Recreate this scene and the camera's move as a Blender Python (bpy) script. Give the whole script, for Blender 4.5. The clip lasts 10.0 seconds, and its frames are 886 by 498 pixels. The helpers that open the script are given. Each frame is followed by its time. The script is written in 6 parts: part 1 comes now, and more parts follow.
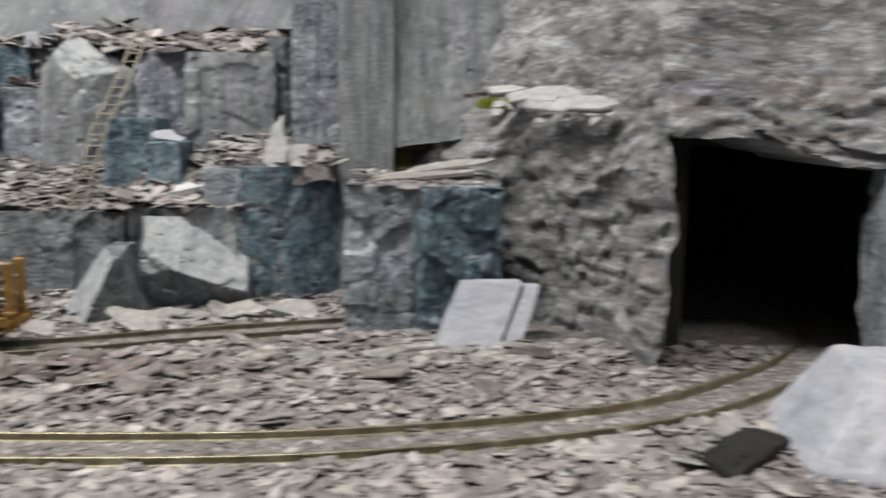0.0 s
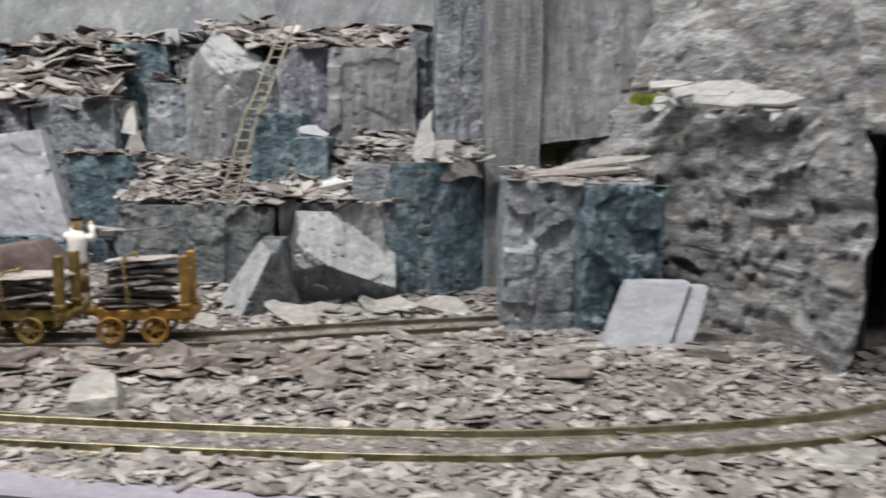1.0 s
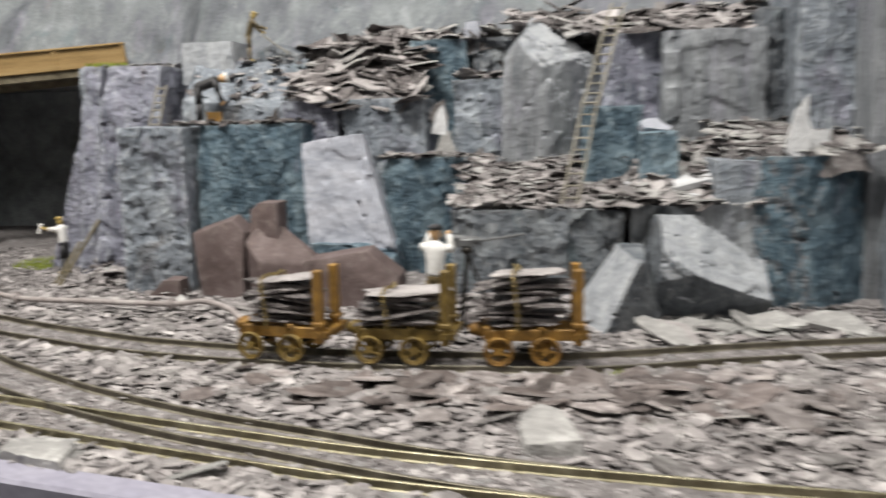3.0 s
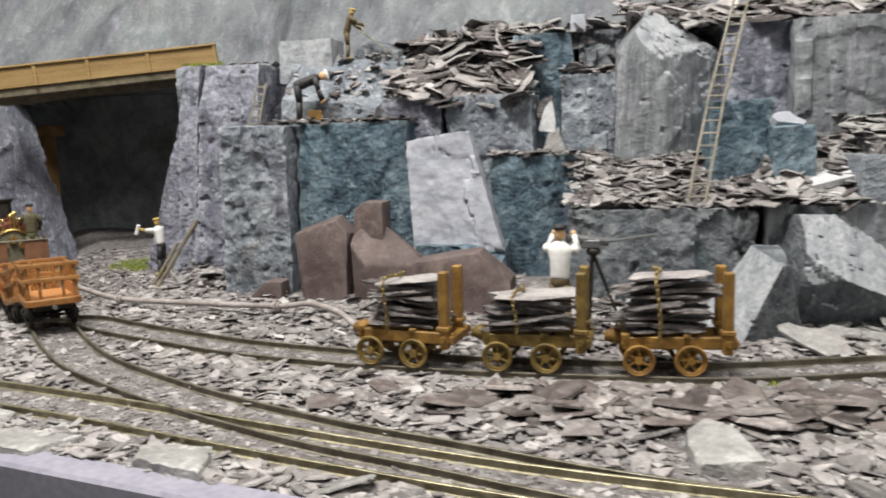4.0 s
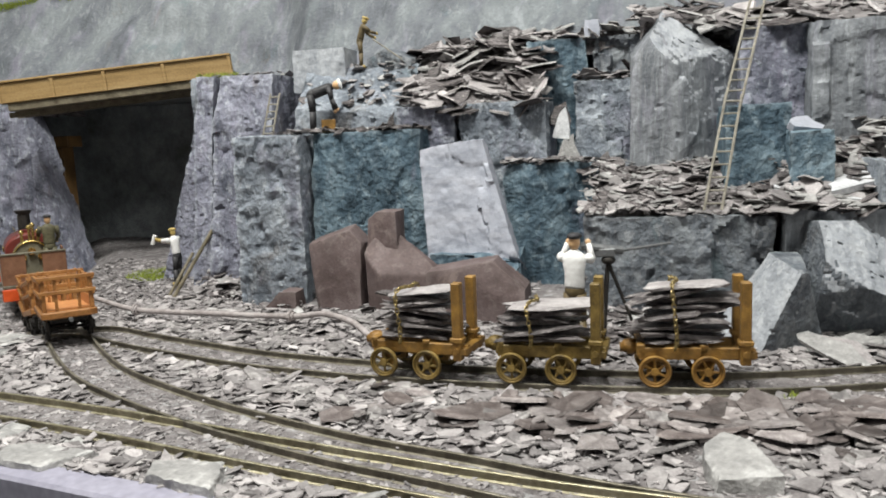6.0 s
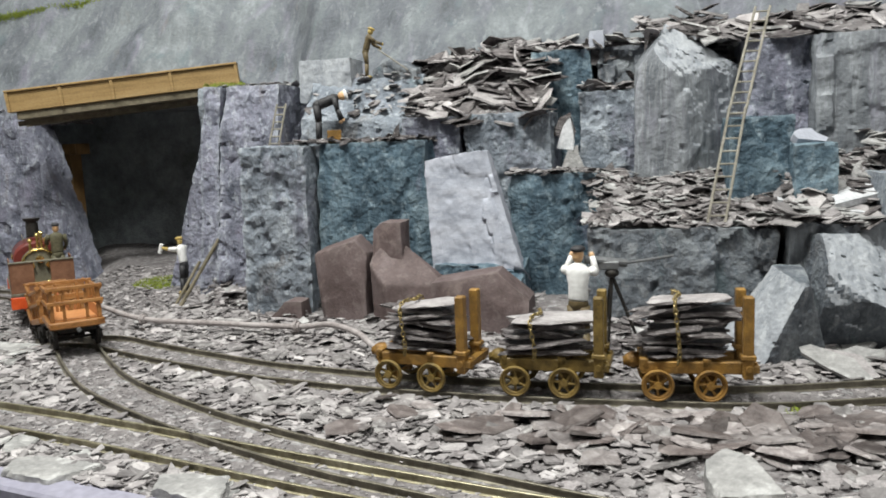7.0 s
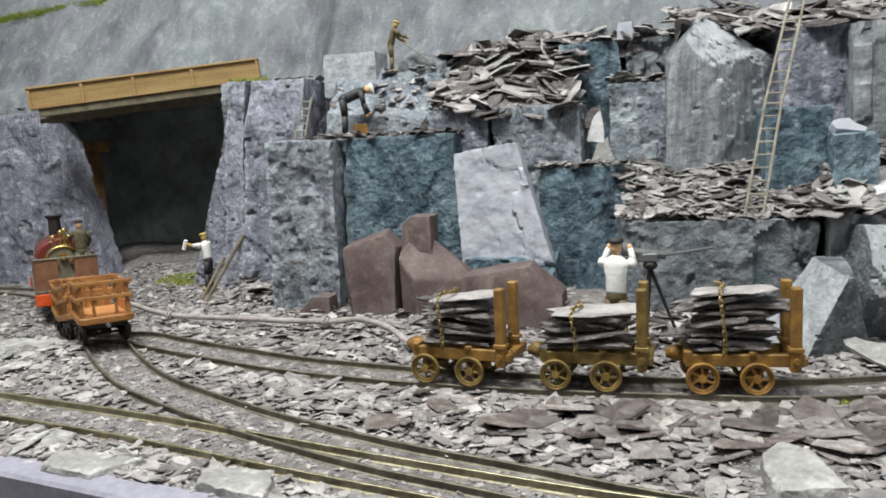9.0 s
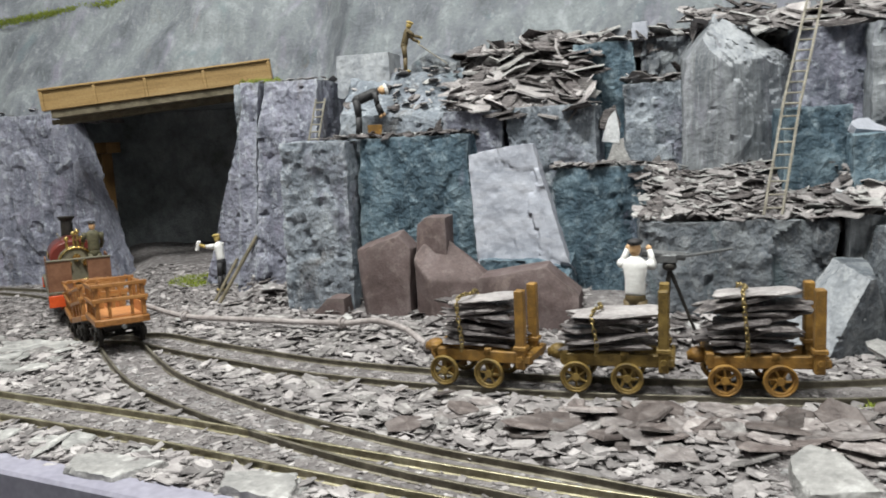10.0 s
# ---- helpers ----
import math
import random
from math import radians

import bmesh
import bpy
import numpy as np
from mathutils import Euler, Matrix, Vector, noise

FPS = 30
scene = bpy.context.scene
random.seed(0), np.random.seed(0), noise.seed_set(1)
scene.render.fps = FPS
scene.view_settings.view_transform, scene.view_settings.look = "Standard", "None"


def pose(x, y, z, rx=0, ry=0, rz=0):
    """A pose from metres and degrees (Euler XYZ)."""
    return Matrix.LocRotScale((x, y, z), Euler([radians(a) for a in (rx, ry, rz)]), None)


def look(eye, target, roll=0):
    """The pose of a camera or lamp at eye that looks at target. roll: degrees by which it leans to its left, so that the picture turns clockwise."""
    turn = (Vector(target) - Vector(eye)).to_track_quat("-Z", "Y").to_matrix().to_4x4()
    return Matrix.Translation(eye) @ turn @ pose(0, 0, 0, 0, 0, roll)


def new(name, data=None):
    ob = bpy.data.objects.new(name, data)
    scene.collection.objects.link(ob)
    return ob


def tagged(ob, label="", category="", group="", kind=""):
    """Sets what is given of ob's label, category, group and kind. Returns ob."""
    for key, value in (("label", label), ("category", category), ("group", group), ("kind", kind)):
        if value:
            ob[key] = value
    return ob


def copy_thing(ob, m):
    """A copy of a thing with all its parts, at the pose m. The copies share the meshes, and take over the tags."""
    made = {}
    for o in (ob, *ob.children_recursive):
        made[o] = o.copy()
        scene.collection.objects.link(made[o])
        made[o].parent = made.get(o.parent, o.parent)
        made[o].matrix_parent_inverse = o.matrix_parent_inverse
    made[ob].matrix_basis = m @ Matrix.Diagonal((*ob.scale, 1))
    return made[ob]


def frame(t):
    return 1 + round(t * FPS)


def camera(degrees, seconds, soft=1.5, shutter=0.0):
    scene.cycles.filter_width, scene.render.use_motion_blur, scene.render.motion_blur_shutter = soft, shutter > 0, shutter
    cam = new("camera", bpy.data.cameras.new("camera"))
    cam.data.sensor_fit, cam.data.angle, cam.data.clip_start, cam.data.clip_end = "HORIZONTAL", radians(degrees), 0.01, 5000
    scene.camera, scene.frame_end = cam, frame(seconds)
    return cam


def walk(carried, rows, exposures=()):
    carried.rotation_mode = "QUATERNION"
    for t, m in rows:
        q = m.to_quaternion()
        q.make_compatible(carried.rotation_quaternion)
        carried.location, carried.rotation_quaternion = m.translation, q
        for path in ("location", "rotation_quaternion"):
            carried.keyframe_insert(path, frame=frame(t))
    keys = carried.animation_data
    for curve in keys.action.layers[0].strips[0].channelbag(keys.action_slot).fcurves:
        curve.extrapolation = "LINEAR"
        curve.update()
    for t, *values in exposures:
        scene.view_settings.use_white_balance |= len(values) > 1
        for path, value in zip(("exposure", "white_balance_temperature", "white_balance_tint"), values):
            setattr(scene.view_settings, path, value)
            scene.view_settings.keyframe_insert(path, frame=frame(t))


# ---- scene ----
cam = camera(57.3, 10.0, soft=1.8, shutter=1.0)
PATH = [
    (0, (0.421, -0.702, 0.186), (0.645, 1.265, -0.099), 0.6),
    (0.5, (0.363, -0.695, 0.184), (0.514, 1.278, -0.104), 0.8),
    (1, (0.325, -0.683, 0.182), (0.41, 1.295, -0.108), 0.8),
    (1.5, (0.291, -0.668, 0.184), (0.292, 1.31, -0.113), -0.2),
    (2, (0.233, -0.65, 0.184), (0.124, 1.325, -0.114), -0.6),
    (2.5, (0.182, -0.629, 0.184), (-0.024, 1.338, -0.118), -1.0),
    (3, (0.122, -0.607, 0.186), (-0.165, 1.346, -0.122), -1.3),
    (3.2, (0.108, -0.596, 0.184), (-0.228, 1.351, -0.122), -1.6),
    (4.3, (0.051, -0.581, 0.178), (-0.381, 1.35, -0.112), -1.6),
    (4.5, (0.049, -0.582, 0.178), (-0.388, 1.348, -0.112), -1.6),
    (5, (0.05, -0.58, 0.177), (-0.397, 1.348, -0.111), -1.7),
    (5.5, (0.058, -0.575, 0.178), (-0.399, 1.352, -0.107), -2.2),
    (7, (0.066, -0.579, 0.191), (-0.415, 1.343, -0.082), -2.3),
    (7.5, (0.06, -0.579, 0.189), (-0.425, 1.342, -0.082), -2.6),
    (8, (0.049, -0.579, 0.188), (-0.444, 1.34, -0.083), -2.4),
    (8.5, (0.043, -0.579, 0.187), (-0.452, 1.339, -0.087), -2.5),
    (9, (0.043, -0.576, 0.185), (-0.46, 1.34, -0.088), -2.6),
    (9.5, (0.039, -0.575, 0.185), (-0.47, 1.339, -0.089), -2.8),
    (10, (0.032, -0.576, 0.186), (-0.483, 1.337, -0.086), -2.7),
]
walk(cam, [(t, look(eye, target, roll)) for t, eye, target, roll in PATH], [(0, -0.42, 6850, 10), (1, -0.36, 6850, 10), (2.5, -0.30, 6850, 10), (4.5, -0.22, 6800, 9), (5.5, -0.22, 6700, 8), (7, -0.25, 6500, 6), (10, -0.25, 6500, 6)])

# ---- world and light: an exhibition hall with ceiling lamps and an added fill ----
world = bpy.data.worlds.new("hall_air")
scene.world = world
world.use_nodes = True
world.node_tree.nodes["Background"].inputs[0].default_value = (1.0, 0.97, 0.93, 1)
world.node_tree.nodes["Background"].inputs[1].default_value = 0.30


def area(name, eye, target, sx, sy, watts, colour):
    d = bpy.data.lights.new(name, "AREA")
    d.shape, d.size, d.size_y, d.energy, d.color = "RECTANGLE", sx, sy, watts, colour
    ob = new(name, d)
    ob.matrix_world = look(eye, target)
    return ob


area("ceiling_lamp_front", (-0.30, -0.42, 1.70), (-0.18, 0.12, 0.0), 1.0, 0.22, 60, (1.0, 0.985, 0.955))
area("ceiling_lamp_side", (-1.2, 0.0, 1.9), (-0.3, 0.2, 0.0), 0.5, 0.5, 16, (1.0, 0.97, 0.93))
# fill added to brighten the rock walls on the right; no known lamp there
area("ceiling_lamp_right", (1.15, -1.05, 1.45), (0.62, 0.10, 0.20), 0.6, 0.3, 11, (1.0, 0.98, 0.95))

# ---- materials ----
MATS = {}


def pbr(name, cols, scale=20, rough=0.8, metal=0.0, bump=0.3, bscale=300, stretch=(1, 1, 1), speck=0.0, specol=(0.6, 0.62, 0.63),
        edge=0.0, island=0.0, spec=0.4, detail=6, grain=0.35, pits=0.0, objrand=0.0, lumps=0.9, stains=(), facets=0.0):
    """A surface with patches of several colours, fine grain, light flecks, worn edges and relief."""
    m = bpy.data.materials.new(name)
    m.use_nodes = True
    nt = m.node_tree
    n, l = nt.nodes, nt.links
    b = n["Principled BSDF"]
    b.inputs["Metallic"].default_value = metal
    b.inputs["Specular IOR Level"].default_value = spec
    co = n.new("ShaderNodeTexCoord")
    mp = n.new("ShaderNodeMapping")
    mp.inputs["Scale"].default_value = stretch
    l.new(co.outputs["Object"], mp.inputs[0])
    big = n.new("ShaderNodeTexNoise")
    big.inputs["Scale"].default_value, big.inputs["Detail"].default_value, big.inputs["Roughness"].default_value = scale, detail, 0.70
    l.new(mp.outputs[0], big.inputs["Vector"])
    ramp = n.new("ShaderNodeValToRGB")
    el = ramp.color_ramp.elements
    while len(el) < len(cols):
        el.new(0.5)
    for i, c in enumerate(cols):
        el[i].position = 0.32 + 0.36 * i / max(1, len(cols) - 1)
        el[i].color = (*c, 1)
    l.new(big.outputs[0], ramp.inputs[0])
    col = ramp.outputs[0]
    fine = n.new("ShaderNodeTexNoise")
    fine.inputs["Scale"].default_value, fine.inputs["Detail"].default_value = bscale, 5
    l.new(co.outputs["Object"], fine.inputs["Vector"])
    mul = n.new("ShaderNodeMix")
    mul.data_type, mul.blend_type = "RGBA", "OVERLAY"
    mul.inputs[0].default_value = grain
    l.new(col, mul.inputs[6])
    l.new(fine.outputs[0], mul.inputs[7])
    col = mul.outputs[2]
    for k, (tint, size, lo, hi, amount) in enumerate(stains):
        st = n.new("ShaderNodeTexNoise")
        st.inputs["Scale"].default_value, st.inputs["Detail"].default_value, st.inputs["Distortion"].default_value = size, 10, 0.9
        st.inputs["Roughness"].default_value = 0.68
        st.noise_dimensions = "4D"
        st.inputs["W"].default_value = 3.7 * k + 1.3
        l.new(mp.outputs[0], st.inputs["Vector"])
        mr = n.new("ShaderNodeMapRange")
        mr.inputs[1].default_value, mr.inputs[2].default_value, mr.inputs[4].default_value = lo, hi, amount
        l.new(st.outputs[0], mr.inputs[0])
        mx = n.new("ShaderNodeMix")
        mx.data_type = "RGBA"
        l.new(mr.outputs[0], mx.inputs[0])
        l.new(col, mx.inputs[6])
        mx.inputs[7].default_value = (*tint, 1)
        col = mx.outputs[2]
    if pits:
        vo = n.new("ShaderNodeTexNoise")
        vo.inputs["Scale"].default_value, vo.inputs["Detail"].default_value = 210, 4
        l.new(co.outputs["Object"], vo.inputs["Vector"])
        mr = n.new("ShaderNodeMapRange")
        mr.inputs[1].default_value, mr.inputs[2].default_value, mr.inputs[4].default_value = 0.31, 0.25, pits
        l.new(vo.outputs[0], mr.inputs[0])
        mx = n.new("ShaderNodeMix")
        mx.data_type = "RGBA"
        l.new(mr.outputs[0], mx.inputs[0])
        l.new(col, mx.inputs[6])
        mx.inputs[7].default_value = (0.03, 0.033, 0.037, 1)
        col = mx.outputs[2]
    if speck:
        sp = n.new("ShaderNodeTexNoise")
        sp.inputs["Scale"].default_value, sp.inputs["Detail"].default_value = bscale * 0.22, 9
        sp.inputs["Roughness"].default_value = 0.66
        l.new(mp.outputs[0], sp.inputs["Vector"])
        mr = n.new("ShaderNodeMapRange")
        mr.inputs[1].default_value, mr.inputs[2].default_value, mr.inputs[4].default_value = 0.55, 0.62, speck
        l.new(sp.outputs[0], mr.inputs[0])
        mx = n.new("ShaderNodeMix")
        mx.data_type = "RGBA"
        l.new(mr.outputs[0], mx.inputs[0])
        l.new(col, mx.inputs[6])
        mx.inputs[7].default_value = (*specol, 1)
        col = mx.outputs[2]
    if edge:
        g = n.new("ShaderNodeNewGeometry")
        mr = n.new("ShaderNodeMapRange")
        mr.inputs[1].default_value, mr.inputs[2].default_value, mr.inputs[4].default_value = 0.51, 0.60, edge
        l.new(g.outputs["Pointiness"], mr.inputs[0])
        mx = n.new("ShaderNodeMix")
        mx.data_type = "RGBA"
        l.new(mr.outputs[0], mx.inputs[0])
        l.new(col, mx.inputs[6])
        mx.inputs[7].default_value = (*specol, 1)
        col = mx.outputs[2]
    if island:
        g = n.new("ShaderNodeNewGeometry")
        hs = n.new("ShaderNodeHueSaturation")
        mr = n.new("ShaderNodeMapRange")
        mr.inputs[3].default_value, mr.inputs[4].default_value = 1 - island, 1 + island
        l.new(g.outputs["Random Per Island"], mr.inputs[0])
        l.new(mr.outputs[0], hs.inputs["Value"])
        l.new(col, hs.inputs["Color"])
        col = hs.outputs[0]
    if objrand:
        oi = n.new("ShaderNodeObjectInfo")
        hs = n.new("ShaderNodeHueSaturation")
        mr = n.new("ShaderNodeMapRange")
        mr.inputs[3].default_value, mr.inputs[4].default_value = 1 - objrand, 1 + objrand
        l.new(oi.outputs["Random"], mr.inputs[0])
        l.new(mr.outputs[0], hs.inputs["Value"])
        l.new(col, hs.inputs["Color"])
        col = hs.outputs[0]
    l.new(col, b.inputs["Base Color"])
    rr = n.new("ShaderNodeMapRange")
    rr.inputs[3].default_value, rr.inputs[4].default_value = max(0.05, rough - 0.15), min(1, rough + 0.15)
    l.new(fine.outputs[0], rr.inputs[0])
    l.new(rr.outputs[0], b.inputs["Roughness"])
    if bump:
        add = n.new("ShaderNodeMath")
        add.operation = "MULTIPLY_ADD"
        add.inputs[1].default_value = lumps
        l.new(big.outputs[0], add.inputs[0])
        l.new(fine.outputs[0], add.inputs[2])
        height = add.outputs[0]
        if facets:
            warp = n.new("ShaderNodeMix")
            warp.data_type, warp.blend_type = "RGBA", "LINEAR_LIGHT"
            warp.inputs[0].default_value = 0.006
            l.new(co.outputs["Object"], warp.inputs[6])
            l.new(big.outputs["Color"], warp.inputs[7])
            vo = n.new("ShaderNodeTexVoronoi")
            vo.inputs["Scale"].default_value = 190
            l.new(warp.outputs[2], vo.inputs["Vector"])
            ma = n.new("ShaderNodeMath")
            ma.operation = "MULTIPLY_ADD"
            ma.inputs[1].default_value = facets
            l.new(vo.outputs["Distance"], ma.inputs[0])
            l.new(height, ma.inputs[2])
            height = ma.outputs[0]
        bp = n.new("ShaderNodeBump")
        bp.inputs["Strength"].default_value, bp.inputs["Distance"].default_value = bump, 0.0025
        l.new(height, bp.inputs["Height"])
        l.new(bp.outputs[0], b.inputs["Normal"])
    MATS[name] = m
    return m


RUST, LILAC, TEAL, CHALK = (0.13, 0.105, 0.085), (0.27, 0.25, 0.33), (0.10, 0.15, 0.165), (0.44, 0.46, 0.48)
LIGHT = (0.50, 0.54, 0.58)
pbr("grey_slate_rock", [(0.06, 0.073, 0.09), (0.175, 0.20, 0.235), (0.30, 0.33, 0.365)], 20, 0.75, bump=0.55, bscale=420, lumps=0.35, facets=0.9, speck=0.4, specol=LIGHT, edge=0.5, pits=0.3, stretch=(1.3, 1.3, 0.7), grain=0.3,
    stains=[(RUST, 16, 0.57, 0.68, 0.5), (LILAC, 14, 0.54, 0.66, 0.5), (TEAL, 18, 0.58, 0.68, 0.5)])
pbr("purple_slate_rock", [(0.07, 0.078, 0.105), (0.18, 0.187, 0.238), (0.29, 0.30, 0.36)], 22, 0.75, bump=0.55, bscale=420, lumps=0.35, facets=0.9, speck=0.4, specol=LIGHT, edge=0.5, pits=0.3, stretch=(1.3, 1.3, 0.7), grain=0.3,
    stains=[(RUST, 16, 0.58, 0.68, 0.5), (LILAC, 14, 0.56, 0.66, 0.6)])
pbr("blue_slate_rock", [(0.022, 0.042, 0.060), (0.066, 0.11, 0.146), (0.172, 0.238, 0.28)], 24, 0.7, bump=0.55, bscale=420, lumps=0.35, facets=0.9, speck=0.3, specol=(0.34, 0.42, 0.46), edge=0.45, pits=0.3, stretch=(1.3, 1.3, 0.7), grain=0.3,
    stains=[(LILAC, 20, 0.60, 0.70, 0.5), (RUST, 24, 0.64, 0.70, 0.4)])
pbr("dark_slate_rock", [(0.05, 0.058, 0.07), (0.12, 0.135, 0.155), (0.23, 0.25, 0.265)], 24, 0.7, bump=0.55, bscale=420, lumps=0.35, facets=0.9, speck=0.3, specol=(0.36, 0.37, 0.38), edge=0.35, stretch=(1.3, 1.3, 0.7), grain=0.3,
    stains=[(TEAL, 20, 0.56, 0.66, 0.5), (RUST, 16, 0.58, 0.68, 0.5)])
pbr("smooth_grey_rock", [(0.09, 0.10, 0.115), (0.165, 0.178, 0.195), (0.26, 0.277, 0.295)], 20, 0.7, bump=0.45, facets=0.3, bscale=300, stretch=(2.6, 2.6, 0.4), lumps=0.5, speck=0.35, specol=(0.40, 0.425, 0.45), edge=0.4, pits=0.2, grain=0.25,
    stains=[(RUST, 12, 0.60, 0.70, 0.35), (LILAC, 10, 0.55, 0.68, 0.4), (TEAL, 10, 0.57, 0.68, 0.35)])
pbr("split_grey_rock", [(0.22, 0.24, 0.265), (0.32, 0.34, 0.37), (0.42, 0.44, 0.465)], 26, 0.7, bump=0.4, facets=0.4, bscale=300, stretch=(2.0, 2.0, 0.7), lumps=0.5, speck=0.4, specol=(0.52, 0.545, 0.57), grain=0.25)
pbr("pale_slate_rock", [(0.24, 0.26, 0.31), (0.36, 0.38, 0.44), (0.45, 0.465, 0.52)], 14, 0.6, bump=0.35, bscale=220, stretch=(1, 1, 2.5), lumps=0.35, speck=0.25, specol=(0.58, 0.59, 0.64), edge=0.15, grain=0.15)
pbr("pale_rubble", [(0.172, 0.172, 0.172), (0.303, 0.3, 0.296), (0.424, 0.42, 0.415)], 30, 0.7, bump=0.6, bscale=300, speck=0.35, specol=(0.66, 0.66, 0.66))
pbr("brown_slate_rock", [(0.068, 0.048, 0.046), (0.112, 0.082, 0.080), (0.155, 0.122, 0.122)], 30, 0.72, bump=0.22, bscale=380, speck=0.2, specol=(0.3, 0.26, 0.25), edge=0.3, lumps=0.35,
    stains=[((0.21, 0.165, 0.15), 22, 0.57, 0.66, 0.55)])
pbr("hill_plaster", [(0.070, 0.081, 0.090), (0.118, 0.128, 0.146), (0.158, 0.176, 0.187), (0.22, 0.24, 0.255)], 9, 0.8, bump=0.7, bscale=200, stretch=(1.8, 1.8, 0.35), speck=0.28, specol=(0.33, 0.355, 0.37), pits=0.35, grain=0.25,
    stains=[(LILAC, 6, 0.53, 0.68, 0.55), (TEAL, 8, 0.57, 0.68, 0.4), (RUST, 12, 0.62, 0.70, 0.45)])
pbr("rubble_face_plaster", [(0.06, 0.062, 0.068), (0.18, 0.185, 0.20), (0.33, 0.34, 0.36)], 30, 0.8, bump=1.0, bscale=260, stretch=(0.8, 0.8, 2.8), speck=0.55, specol=(0.46, 0.49, 0.52), edge=0.5,
    stains=[(RUST, 13, 0.52, 0.64, 0.65), (LILAC, 11, 0.55, 0.68, 0.35), (CHALK, 17, 0.58, 0.66, 0.75), (TEAL, 19, 0.62, 0.68, 0.6)])
pbr("slate_waste_bed", [(0.076, 0.069, 0.07), (0.172, 0.159, 0.161), (0.273, 0.257, 0.255)], 90, 0.85, bump=0.8, bscale=500, speck=0.3)
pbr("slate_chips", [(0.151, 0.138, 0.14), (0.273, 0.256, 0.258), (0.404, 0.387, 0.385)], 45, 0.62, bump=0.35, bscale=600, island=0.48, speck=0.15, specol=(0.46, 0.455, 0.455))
pbr("loose_slate", [(0.121, 0.112, 0.115), (0.222, 0.21, 0.208), (0.343, 0.33, 0.321)], 1.3, 0.6, bump=0.5, bscale=9, speck=0.35, specol=(0.5, 0.5, 0.5), objrand=0.4)
pbr("loose_dark_slate", [(0.061, 0.049, 0.048), (0.116, 0.098, 0.094), (0.192, 0.168, 0.162)], 1.4, 0.5, bump=0.5, bscale=9, speck=0.2, specol=(0.28, 0.26, 0.26), objrand=0.5)
pbr("loose_lilac_slate", [(0.131, 0.115, 0.115), (0.227, 0.205, 0.202), (0.333, 0.308, 0.299)], 1.4, 0.55, bump=0.5, bscale=9, speck=0.3, specol=(0.45, 0.43, 0.44), objrand=0.4)
pbr("white_slate", [(0.40, 0.41, 0.43), (0.54, 0.55, 0.57), (0.66, 0.67, 0.68)], 40, 0.6, bump=0.4, bscale=300, speck=0.3, specol=(0.35, 0.36, 0.38))
pbr("loose_white_slate", [(0.26, 0.27, 0.285), (0.37, 0.38, 0.395), (0.48, 0.49, 0.50)], 1.3, 0.6, bump=0.4, bscale=9, speck=0.3, specol=(0.32, 0.33, 0.35), objrand=0.15)
pbr("loose_pale_slate", [(0.182, 0.182, 0.181), (0.293, 0.293, 0.288), (0.404, 0.4, 0.391)], 1.3, 0.6, bump=0.4, bscale=9, speck=0.3, specol=(0.6, 0.6, 0.6), objrand=0.3)
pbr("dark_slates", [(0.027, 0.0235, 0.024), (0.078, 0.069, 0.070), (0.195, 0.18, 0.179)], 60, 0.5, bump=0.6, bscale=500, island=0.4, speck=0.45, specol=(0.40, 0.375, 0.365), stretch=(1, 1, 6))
pbr("brass_rail", [(0.18, 0.16, 0.105), (0.31, 0.285, 0.195), (0.46, 0.43, 0.32)], 60, 0.42, 0.75, bump=0.1, bscale=300)
pbr("tarnished_rail", [(0.10, 0.09, 0.07), (0.18, 0.165, 0.13), (0.28, 0.26, 0.21)], 60, 0.5, 0.6, bump=0.1, bscale=300)
pbr("ochre_rust_paint", [(0.045, 0.020, 0.008), (0.18, 0.085, 0.018), (0.34, 0.18, 0.035)], 70, 0.5, 0.15, bump=0.3, bscale=600, edge=0.2, specol=(0.45, 0.30, 0.09))
pbr("olive_rust_paint", [(0.05, 0.035, 0.014), (0.16, 0.108, 0.03), (0.26, 0.18, 0.055)], 70, 0.5, 0.15, bump=0.3, bscale=600)
pbr("orange_brown_timber", [(0.18, 0.075, 0.022), (0.28, 0.125, 0.036), (0.36, 0.175, 0.055)], 60, 0.45, bump=0.12, bscale=500, stretch=(1, 1, 3))
pbr("orange_floor_timber", [(0.38, 0.155, 0.055), (0.48, 0.215, 0.08), (0.53, 0.26, 0.10)], 50, 0.5, bump=0.1, bscale=500)
pbr("black_iron", [(0.010, 0.009, 0.009), (0.022, 0.02, 0.018), (0.05, 0.043, 0.035)], 80, 0.55, 0.2, bump=0.15, bscale=600)
pbr("maroon_paint", [(0.10, 0.018, 0.015), (0.145, 0.028, 0.022), (0.17, 0.04, 0.03)], 40, 0.35, bump=0.05, bscale=500, spec=0.5)
pbr("brown_cab_paint", [(0.13, 0.06, 0.035), (0.19, 0.095, 0.055), (0.23, 0.12, 0.075)], 50, 0.45, bump=0.08, bscale=500)
pbr("footplate_green_grey", [(0.09, 0.085, 0.06), (0.14, 0.13, 0.095), (0.19, 0.18, 0.13)], 60, 0.55, bump=0.1, bscale=500)
pbr("red_orange_paint", [(0.50, 0.06, 0.012), (0.62, 0.085, 0.018), (0.68, 0.11, 0.03)], 60, 0.4, bump=0.05, bscale=400)
pbr("polished_brass", [(0.50, 0.36, 0.12), (0.66, 0.50, 0.19), (0.75, 0.60, 0.28)], 60, 0.25, 0.95, bump=0.05, bscale=400)
